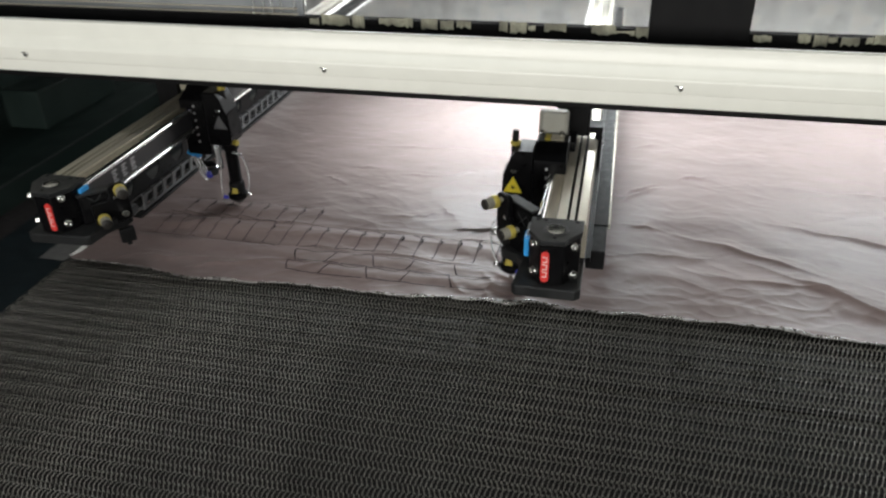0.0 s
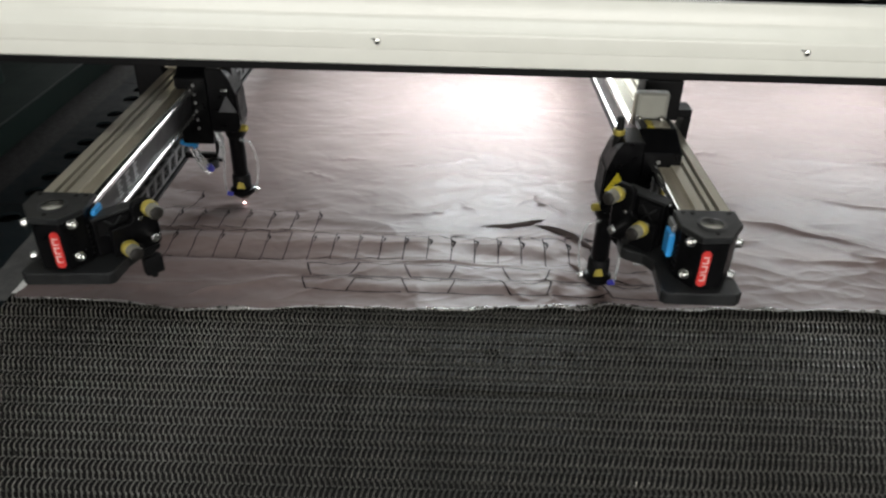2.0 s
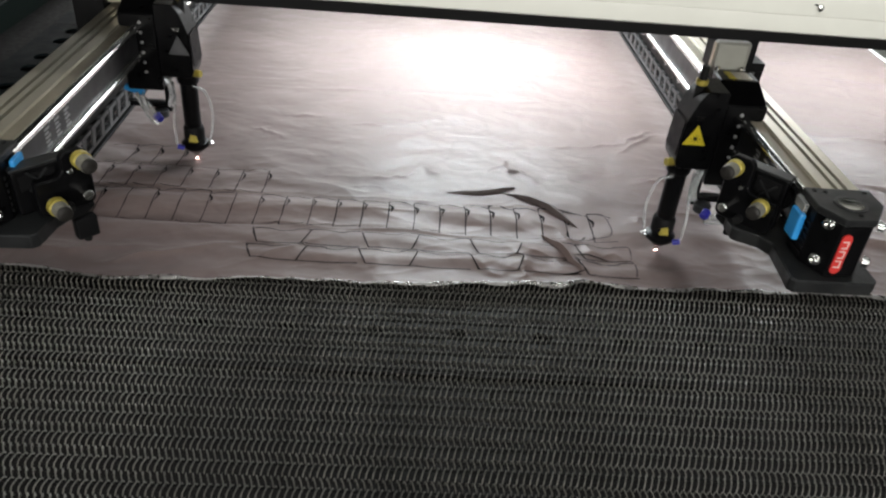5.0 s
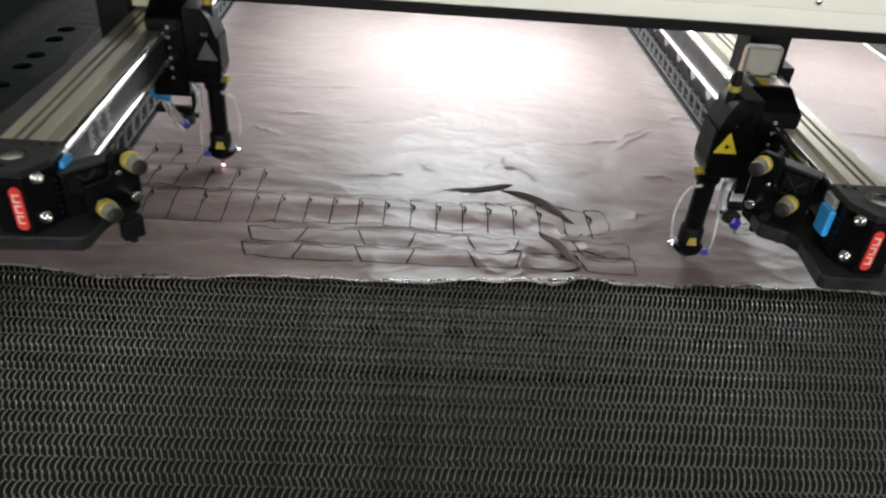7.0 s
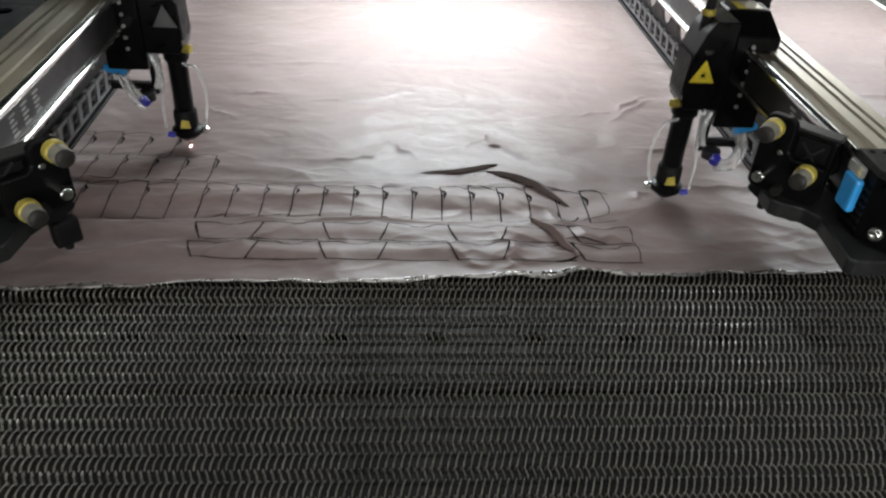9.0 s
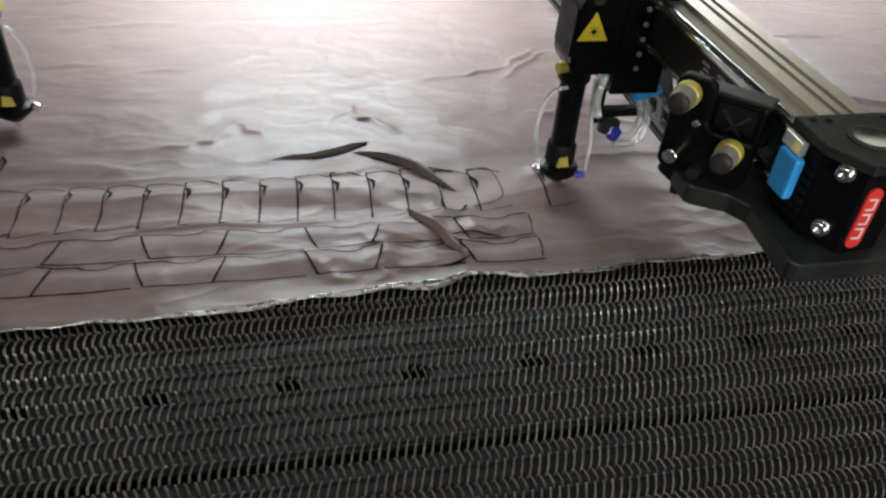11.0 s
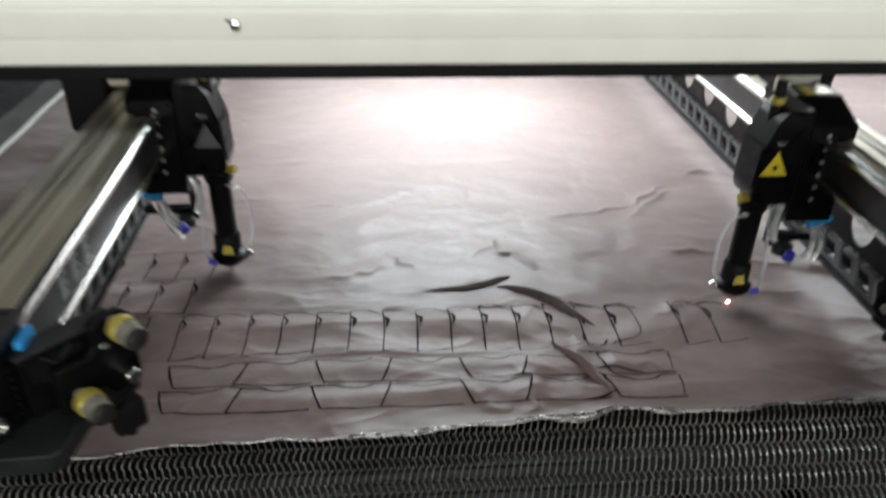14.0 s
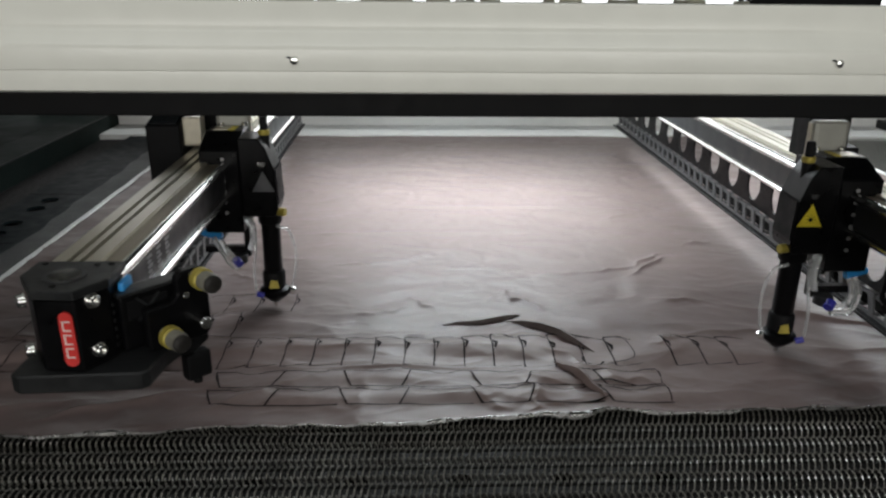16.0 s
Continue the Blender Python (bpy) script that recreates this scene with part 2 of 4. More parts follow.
def pipe(points, r, seg=8, n=8, bm=None):
    own = bmesh.new()
    path = spline(points, n)
    rings, side = [], Vector((0.3, 0.2, 0.9))
    for k, p in enumerate(path):
        d = (path[min(k + 1, len(path) - 1)] - path[max(k - 1, 0)]).normalized()
        u = side.cross(d).normalized()
        v = d.cross(u)
        side = v if k == 0 else side
        rings.append([own.verts.new(p + r * (math.cos(2 * math.pi * j / seg) * u + math.sin(2 * math.pi * j / seg) * v)) for j in range(seg)])
    for a, b in zip(rings, rings[1:]):
        for j in range(seg):
            own.faces.new((a[j], a[(j + 1) % seg], b[(j + 1) % seg], b[j]))
    own.faces.new(rings[0])
    own.faces.new(rings[-1])
    return merge(bm, own) if bm else own


def flip(bm, s):
    """Mirrors a mesh in x where s is -1."""
    if s < 0:
        for v in bm.verts:
            v.co.x = -v.co.x
    return bm


def interp(x, pairs):
    xs, ys = zip(*pairs)
    return float(np.interp(x, xs, ys))


# ---------------------------------------------------------------- hall round the machine
# unseen floor, walls and ceiling, added for reflections and bounced light
def hall():
    f = part("floor", box(-4, 4, -4, 5, -1.0, -0.9), "concrete")
    tagged(f, "grey concrete hall floor under the machine", "floor", kind="structure")
    for name, b in (("wall_west", (-4.1, -4, -4, 5, -0.9, 3)), ("wall_east", (4, 4.1, -4, 5, -0.9, 3)),
                    ("wall_south", (-4, 4, -4.1, -4, -0.9, 3)), ("wall_north", (-4, 4, 5, 5.1, -0.9, 3))):
        tagged(part(name, box(*b), "wall"), "plain pale painted hall wall", "wall", kind="structure")
    tagged(part("ceiling", box(-4.1, 4.1, -4.1, 5.1, 3.0, 3.1), "wall"), "plain pale hall ceiling above the machine", "ceiling", kind="structure")


# ---------------------------------------------------------------- cloth surface
HEM = [(-0.90, 0.078), (-0.752, 0.079), (-0.60, 0.058), (-0.50, 0.068), (-0.417, 0.078), (-0.249, 0.084), (-0.12, 0.090),
       (-0.034, 0.096), (0.073, 0.111), (0.13, 0.102), (0.215, 0.105), (0.343, 0.108), (0.534, 0.109), (0.65, 0.096), (0.9, 0.10), (1.2, 0.10)]
# creases: start, end, height, width
CREASES = [((0.05, 0.558), (0.153, 0.572), 0.0027, 0.0065), ((0.153, 0.572), (0.239, 0.594), 0.0043, 0.0065), ((0.239, 0.594), (0.307, 0.66), 0.0057, 0.0075),
           ((0.224, 0.557), (0.319, 0.644), 0.0047, 0.0075), ((-0.020, 0.460), (0.045, 0.405), 0.0050, 0.0110), ((0.0, 0.495), (-0.050, 0.438), 0.0030, 0.0100),
           ((-0.18, 0.464), (-0.130, 0.402), 0.0022, 0.0100), ((-0.305, 0.619), (-0.207, 0.616), 0.0041, 0.0065),
           ((-0.448, 0.637), (-0.376, 0.643), 0.0034, 0.0065), ((-0.106, 0.593), (0.024, 0.581), 0.0034, 0.0065), ((0.366, 0.704), (0.428, 0.726), 0.0047, 0.0090),
           ((0.182, 0.278), (0.234, 0.312), 0.0047, 0.0090), ((-0.002, 0.163), (-0.021, 0.108), 0.0061, 0.0120), ((-0.086, 0.153), (-0.056, 0.109), 0.0047, 0.0120),
           ((0.26, 0.886), (0.323, 0.917), 0.0041, 0.0090), ((-0.501, 0.57), (-0.434, 0.538), 0.0034, 0.0075), ((-0.261, 0.388), (-0.178, 0.42), 0.0034, 0.0090),
           ((-0.42, 0.262), (-0.05, 0.278), 0.0034, 0.0105), ((0.227, 0.449), (0.322, 0.434), 0.0041, 0.0090), ((-0.204, 0.62), (-0.136, 0.662), 0.0034, 0.0065),
           ((-0.60, 0.20), (-0.20, 0.235), 0.0040, 0.0200), ((-0.45, 0.10), (-0.30, 0.20), 0.0050, 0.0140), ((-0.02, 0.20), (0.09, 0.125), 0.0040, 0.0110),
           ((0.02, 0.28), (0.10, 0.19), 0.0040, 0.0110), ((-0.03, 0.19), (0.02, 0.11), 0.0035, 0.0110), ((0.09, 0.186), (0.16, 0.176), 0.0030, 0.0080), ((0.030, 0.240), (0.082, 0.136), 0.0060, 0.0120),
           ((0.35, 0.42), (0.62, 0.30), 0.0080, 0.0160), ((0.50, 0.32), (0.75, 0.16), 0.0100, 0.0200), ((0.40, 0.26), (0.66, 0.24), 0.0060, 0.0180),
           ((0.55, 0.50), (0.90, 0.40), 0.0060, 0.0200), ((-0.75, 0.12), (-0.55, 0.14), 0.0050, 0.0160), ((0.22, 0.32), (0.40, 0.33), 0.0040, 0.0100),
           ((0.60, 0.70), (0.95, 0.66), 0.0050, 0.0180), ((-0.55, 0.78), (0.05, 0.80), 0.0030, 0.0100), ((-0.25, 0.98), (0.30, 0.96), 0.0030, 0.0100), ((-0.30, 1.62), (0.30, 1.60), -0.0030, 0.0120),
           ((-0.80, 0.222), (-0.34, 0.218), -0.0050, 0.0080), ((-0.40, 0.218), (-0.02, 0.216), 0.0040, 0.0100), ((-0.78, 0.315), (-0.42, 0.312), 0.0040, 0.0120),
           ((-0.62, 0.10), (-0.44, 0.165), 0.0080, 0.0160), ((-0.10, 0.315), (0.06, 0.312), 0.0040, 0.0100), ((-0.40, 0.318), (-0.12, 0.316), 0.0030, 0.0100)]


# rolls: y, half width, height, and the stretch of x
ROLLS = [(0.272, 0.026, 0.0085, -0.85, 0.10), (0.190, 0.017, 0.0050, -0.80, 0.18), (0.358, 0.026, 0.0060, -0.85, -0.38), (0.140, 0.015, 0.0040, -0.55, 0.30), (0.262, 0.030, 0.0050, 0.08, 0.45)]


def ground(x, y):
    """Height of the cloth above the belt."""
    near = max(0.4, 1 - abs(y - 0.25) / 1.0)
    wx, wy = x + 0.03 * noise.noise((x * 6, y * 6, 7)), y + 0.02 * noise.noise((x * 6, y * 6, 8))
    z = 0.0045 + 0.0044 * noise.noise((x * 4, y * 7, 1)) + 0.0021 * near * noise.noise((x * 12, y * 22, 2))
    for sx, sy, amp, seed in ((4.5, 11, 0.0030, 11), (9, 17, 0.0024, 12), (18, 34, 0.0013, 13)):
        r = 1 - abs(2.2 * noise.noise((wx * sx, wy * sy, seed)))
        if r > 0:
            z += amp * near * r * r * (0.5 + 0.8 * noise.noise((x * 3, y * 5, seed + 3)))
    # soft rolls that run along the rows of cut pieces
    for yc, sg, h, xa, xb in ROLLS:
        f = min(1.0, max(0.0, (x - xa) / 0.10)) * min(1.0, max(0.0, (xb - x) / 0.08))
        if f > 0:
            q = (y - yc - 0.010 * noise.noise((x * 5, yc * 9, 15))) / sg
            if abs(q) < 3:
                z += h * f * (0.75 + 0.5 * noise.noise((x * 6, yc * 9, 14))) * math.exp(-q * q)
    for (x0, y0), (x1, y1), h, w in CREASES:
        lift = 1.3
        if 0.36 < y0 < 0.76:
            lift, w = 1.65, 0.85 * w
        dx, dy = x1 - x0, y1 - y0
        n = math.hypot(dx, dy)
        u = ((x - x0) * dx + (y - y0) * dy) / (n * n)
        if -0.15 < u < 1.15:
            d = ((y - y0) * dx - (x - x0) * dy) / n + min(0.012, 1.2 * w) * noise.noise((u * 4 + x0 * 9, y0 * 9, 5))
            if abs(d) < 3 * w:
                fade = math.sin(math.pi * min(1, max(0, (u + 0.15) / 1.3)))
                z += lift * h * fade * (0.75 + 0.35 * noise.noise((u * 3, x0 * 20, 6))) * math.exp(-abs(d) / w * (1.9 if d * dx < 0 else 0.9))
    return max(z, 0.0012)


def hem(x):
    return interp(x, HEM) + 0.0055 * noise.noise((x * 12, 0, 9)) + 0.0014 * noise.noise((x * 50, 0, 9))


def cloth():
    nx, ny = 720, 520
    xs = np.linspace(-0.885, 1.128, nx)
    vs = np.linspace(0, 1, ny) ** 1.4
    verts, faces = [], []
    for v in vs:
        for x in xs:
            h0 = hem(x)
            y = h0 + v * (1.78 - h0)
            lip = 0.0035 * math.exp(-(y - h0) / 0.010) * (0.6 + 0.8 * noise.noise((x * 22, 3, 3)))
            verts.append((x, y, ground(x, y) + lip))
    for j in range(ny - 1):
        for i in range(nx - 1):
            a = j * nx + i
            faces.append((a, a + 1, a + nx + 1, a + nx))
    me = bpy.data.meshes.new("cloth_sheet")
    me.from_pydata(verts, [], faces)
    me.materials.append(M["cloth"])
    for p in me.polygons:
        p.use_smooth = True
    sheet = tagged(new("cloth_sheet", me), "crumpled taupe silver-backed film partly cut into rows of pieces", "fabric")
    # the turned edge shows the silver back
    verts, faces = [], []
    n = 1500
    for k in range(n):
        x = -0.885 + 2.013 * k / (n - 1)
        y = hem(x)
        w = 0.0007 + 0.0065 * interp(x, [(-0.9, 0.1), (-0.64, 0.35), (-0.52, 0.6), (-0.46, 0.15), (-0.28, 0.1), (-0.16, 0.7), (0.06, 1.0), (0.14, 0.9), (0.17, 0.15), (0.24, 0.5), (0.42, 0.4), (0.6, 0.7), (1.1, 0.3)]) * max(0.08, 0.65 + 1.1 * noise.noise((x * 16, 7, 1)) + 0.15 * noise.noise((x * 80, 7, 2)))
        z = ground(x, y) + 0.0035 * (0.6 + 0.8 * noise.noise((x * 22, 3, 3)))
        c = 0.0006 * noise.noise((x * 70, 5, 5))
        verts += [(x, y + 0.0005, z + 0.0005), (x, y - 0.35 * w, z + 0.0006 + c), (x, y - 0.75 * w, max(0.001, z - 0.25 * w - c)), (x, y - w, max(0.0005, z - 0.6 * w))]
    for k in range(n - 1):
        for j in range(3):
            a = 4 * k + j
            faces.append((a, a + 4, a + 5, a + 1))
    me = bpy.data.meshes.new("turned_edge")
    me.from_pydata(verts, [], faces)
    me.materials.append(M["foil"])
    for p in me.polygons:
        p.use_smooth = True
    edge = new("turned_edge", me)
    edge.parent = sheet
    tagged(edge, "shiny silver turned-over front edge")
    for x, name in ((-0.888, "selvage"), (1.131, "selvage")):
        b = bmesh.new()
        rows = []
        for k in range(120):
            y = 0.09 + 1.69 * k / 119
            xx = x + 0.002 * noise.noise((y * 9, x, 4))
            rows.append([b.verts.new((xx + dx, y, 0.006 + dz)) for dx, dz in ((-0.006, 0), (-0.005, 0.002), (0.005, 0.002), (0.006, 0))])
        for a, c in zip(rows, rows[1:]):
            for j in range(3):
                b.faces.new((a[j], a[j + 1], c[j + 1], c[j]))
        part(name, b, "white", sheet, "pale woven side edge")
    return sheet


def ribbon(points, width, lift=0.0012, bm=None, n=6, taper=False):
    """A thin dark slit that follows the cloth, through (x, y) points."""
    own = bm or bmesh.new()
    path = spline([(x, y, 0) for x, y in points], n)
    prev = None
    for k, p in enumerate(path):
        d = (path[min(k + 1, len(path) - 1)] - path[max(k - 1, 0)]).normalized()
        w = width * (0.75 + 0.5 * noise.noise((p.x * 90, p.y * 90, 8))) * (math.sin(math.pi * (k + 0.4) / (len(path) - 0.2)) if taper else 1) / 2
        s = Vector((-d.y, d.x, 0)) * w
        a, b = (own.verts.new((q.x, q.y, ground(q.x, q.y) + lift)) for q in (p + s, p - s))
        if prev:
            own.faces.new((prev[0], a, b, prev[1]))
        prev = (a, b)
    return own


def crescent(points, width, rise, bm=None):
    """A lifted curl of film: a bowed blade with some thickness, through (x, y) points."""
    own = bm or bmesh.new()
    path = spline([(x, y, 0) for x, y in points], 8)
    n = len(path)
    rings = []
    for k, p in enumerate(path):
        d = (path[min(k + 1, n - 1)] - path[max(k - 1, 0)]).normalized()
        f = math.sin(math.pi * (k + 0.3) / (n - 0.4))
        s = Vector((-d.y, d.x, 0)) * width * f / 2
        z = ground(p.x, p.y)
        rings.append([own.verts.new((p.x + c * s.x, p.y + c * s.y, z + 0.001 + rise * f * h)) for c, h in ((-1, 0.1), (-0.3, 1.0), (0.5, 0.8), (1, 0.2), (0.4, 0.0), (-0.4, 0.0))])
    for a, b in zip(rings, rings[1:]):
        for j in range(6):
            own.faces.new((a[j], a[(j + 1) % 6], b[(j + 1) % 6], b[j]))
    own.faces.new(rings[0])
    own.faces.new(rings[-1])
    return own


def tile_cut(x, y0, y1, pitch, hook=True, bm=None, bold=1.0):
    """One outline of the small pieces: top, flank and the little hooked tongue."""
    j = 0.0015 * noise.noise((x * 40, y0, 2))
    k = 0.0025 * noise.noise((x * 30, 4, 4))
    bm = ribbon([(x, y1 + j), (x + pitch * 0.5, y1 + 0.001), (x + pitch * 0.96, y1 - 0.008 + j)], 0.0021 * bold, bm=bm)
    ribbon([(x, y1 + j), (x + 0.0012 + k, y1 - 0.45 * (y1 - y0)), (x + k - 0.001, y0)], 0.0021 * bold, bm=bm)
    if hook:
        ribbon([(x - 0.0005, y1 - 0.012), (x + 0.0045, y1 - 0.020), (x + 0.0066, y1 - 0.028), (x + 0.0040, y1 - 0.043)], 0.0052 * bold, bm=bm, taper=True)
    ribbon([(x, y0), (x + pitch * 0.4, y0 + 0.002), (x + pitch * 0.9, y0 + 0.006)], 0.0013, bm=bm)
    return bm


def strip_cut(x0, x1, y0, y1, lean, bm=None):
    """One outline of the long pieces: waved top and bottom, and a slanting end."""
    w = x1 - x0
    bm = ribbon([(x0, y1), (x0 + 0.3 * w, y1 - 0.001), (x0 + 0.42 * w, y1 - 0.006), (x0 + 0.66 * w, y1 - 0.006), (x0 + 0.78 * w, y1), (x1, y1 + 0.001)], 0.0022, bm=bm, n=4)
    ribbon([(x0, y1), (x0 + lean * 0.4, (y0 + y1) / 2), (x0 + lean, y0)], 0.0031, bm=bm, n=4)
    ribbon([(x0 + lean, y0), (x0 + 0.5 * w, y0 - 0.001), (x1, y0)], 0.0021, bm=bm, n=4)
    return bm


LATE_CUTS = []


def cuts(sheet):
    lab = "dark scorched cut outline"
    # long pieces next to the hem, in two rows
    xs = [-0.434, -0.343, -0.264, -0.174, -0.093, -0.010, 0.075, 0.165]
    for row, (y0, y1) in enumerate(((0.126, 0.163), (0.168, 0.206))):
        for k in range(7):
            lean = 0.012 if k % 2 == 0 else -0.012
            late = k >= 5
            ob = part("cut_outline", strip_cut(xs[k] + 0.002 * row, xs[k + 1], y0, y1, lean), "kerf", sheet, lab)
            if late:
                LATE_CUTS.append((ob, {5: 0.6, 6: 1.6}[k] + 0.2 * row))
        ob = part("cut_outline", ribbon([(0.166, y1 - 0.002), (0.165, (y0 + y1) / 2), (0.162, y0 + 0.004)], 0.0019), "kerf", sheet, lab)
        LATE_CUTS.append((ob, 3.6))
    # small hooked pieces, in three rows
    for k in range(-8, 18):
        x = -0.4355 + 0.0423 * k + 0.0012 * noise.noise((k * 1.7, 0, 0))
        if k == 14:
            continue
        if k < 0:
            part("cut_outline", tile_cut(x, 0.217, 0.306, -0.0423, hook=k % 2 == 0), "kerf", sheet, lab)
            continue
        ob = part("cut_outline", tile_cut(x, 0.217, 0.307, 0.0423, bold=1.0 if k < 3 else 1.35), "kerf", sheet, lab)
        if k > 10:
            LATE_CUTS.append((ob, {11: 0.6, 12: 1.2, 13: 2.8, 15: 9.2, 16: 12.6, 17: 15.0}[k]))
    for k in range(8):
        part("cut_outline", tile_cut(-0.438 - 0.0447 * k, 0.312, 0.391, -0.0447), "kerf", sheet, lab)
    for x, when in ((-0.690, 0.9), (-0.646, 2.2), (-0.602, 4.2), (-0.557, 6.4), (-0.512, 8.0), (-0.467, 9.3), (-0.420, 12.0), (-0.362, 14.4)):
        ob = part("cut_outline", tile_cut(x, 0.395, 0.470, -0.0447), "kerf", sheet, lab)
        LATE_CUTS.append((ob, when))
    # the torn, lifted curl, its shade put into the colour, and the folds by the notch
    part("lifted_curl", crescent([(-0.125, 0.352), (-0.07, 0.358), (-0.02, 0.372), (0.0, 0.382)], 0.010, 0.006), "curl", sheet, "curl of lifted film, coloured dark for its shade", True)
    part("lifted_curl", crescent([(-0.026, 0.358), (0.02, 0.338), (0.06, 0.303), (0.092, 0.262)], 0.017, 0.009), "curl", sheet, "curl of lifted film, coloured dark for its shade", True)
    part("lifted_curl", crescent([(0.026, 0.232), (0.048, 0.196), (0.066, 0.160), (0.078, 0.130)], 0.013, 0.010), "cloth", sheet, "raised fold of taupe film", True)
    part("lifted_curl", crescent([(0.062, 0.174), (0.088, 0.180), (0.110, 0.174), (0.134, 0.165)], 0.0032, 0.0012), "kerf", sheet, "dark open slit", True)
    part("lifted_curl", crescent([(0.044, 0.126), (0.062, 0.127), (0.085, 0.136)], 0.0040, 0.0015), "kerf", sheet, "dark open slit", True)
    for points, width, when in (([(0.066, 0.314), (0.080, 0.310), (0.096, 0.304)], 0.0040, 1.4),
                                ([(0.072, 0.248), (0.070, 0.229), (0.079, 0.219), (0.089, 0.218), (0.098, 0.231)], 0.0034, 1.6),
                                ([(0.114, 0.309), (0.140, 0.309), (0.148, 0.284), (0.143, 0.240), (0.105, 0.226)], 0.0016, 2.9)):
        LATE_CUTS.append((part("cut_outline", ribbon(points, width), "kerf", sheet, lab), when))


# ---------------------------------------------------------------- belt and bed
def holed(u0, u1, v0, v1, n, ru, rv, put, thick, seg=20, shift=(0.5,), bm=None):
    """A strip with n oval holes that go through it. put(u, v, w) lays it in space, w from 0 to -thick."""
    own = bm or bmesh.new()
    du = (u1 - u0) / n
    for k in range(n):
        cu, cv = u0 + du * (k + shift[k % len(shift)]), (v0 + v1) / 2
        a0, a1 = u0 + du * k, u0 + du * (k + 1)
        ring, rim = [], []
        for j in range(seg):
            t = 2 * math.pi * (j + 0.5) / seg
            c, s = math.cos(t), math.sin(t)
            ring.append((cu + ru * c, cv + rv * s))
            f = 1 / max(abs(c), abs(s))
            c2, s2 = c * f, s * f
            rim.append((cu + (a1 - cu if c2 > 0 else cu - a0) * c2, cv + (v1 - v0) / 2 * s2))
        layers = [[[own.verts.new(put(u, v, w)) for u, v in loop] for loop in (ring, rim)] for w in (0, -thick)]
        for j in range(seg):
            i = (j + 1) % seg
            for (r, m) in layers:
                own.faces.new((r[j], r[i], m[i], m[j]))
            own.faces.new((layers[0][0][j], layers[0][0][i], layers[1][0][i], layers[1][0][j]))
    bmesh.ops.remove_doubles(own, verts=own.verts[:], dist=0.0002)
    return own


PITCH, ROW = 0.0075, 0.0160


def spiral(x0, x1, lean, low, high):
    """One flattened spiral of the mesh belt: its upper strands and the cross rod they hang on."""
    bm = bmesh.new()
    r = 0.00088
    n = int((x1 - x0) / PITCH)
    for k in range(n):
        x = x0 + PITCH * k
        pts = [(x + lean * (f - 0.5), ROW * (low + (high - low) * f), h) for f, h in ((0.0, -0.0075), (0.16, -0.0022), (0.45, -0.0003), (0.80, 0.0), (0.96, -0.0018), (1.0, -0.0075))]
        rings = []
        for p in pts:
            rings.append([bm.verts.new((p[0] + a * r, p[1], p[2] + b * r * 0.7)) for a, b in ((1, 0), (0, 1), (-1, 0), (0, -1))])
        for a, b in zip(rings, rings[1:]):
            for j in range(4):
                bm.faces.new((a[j], a[(j + 1) % 4], b[(j + 1) % 4], b[j]))
    return bm


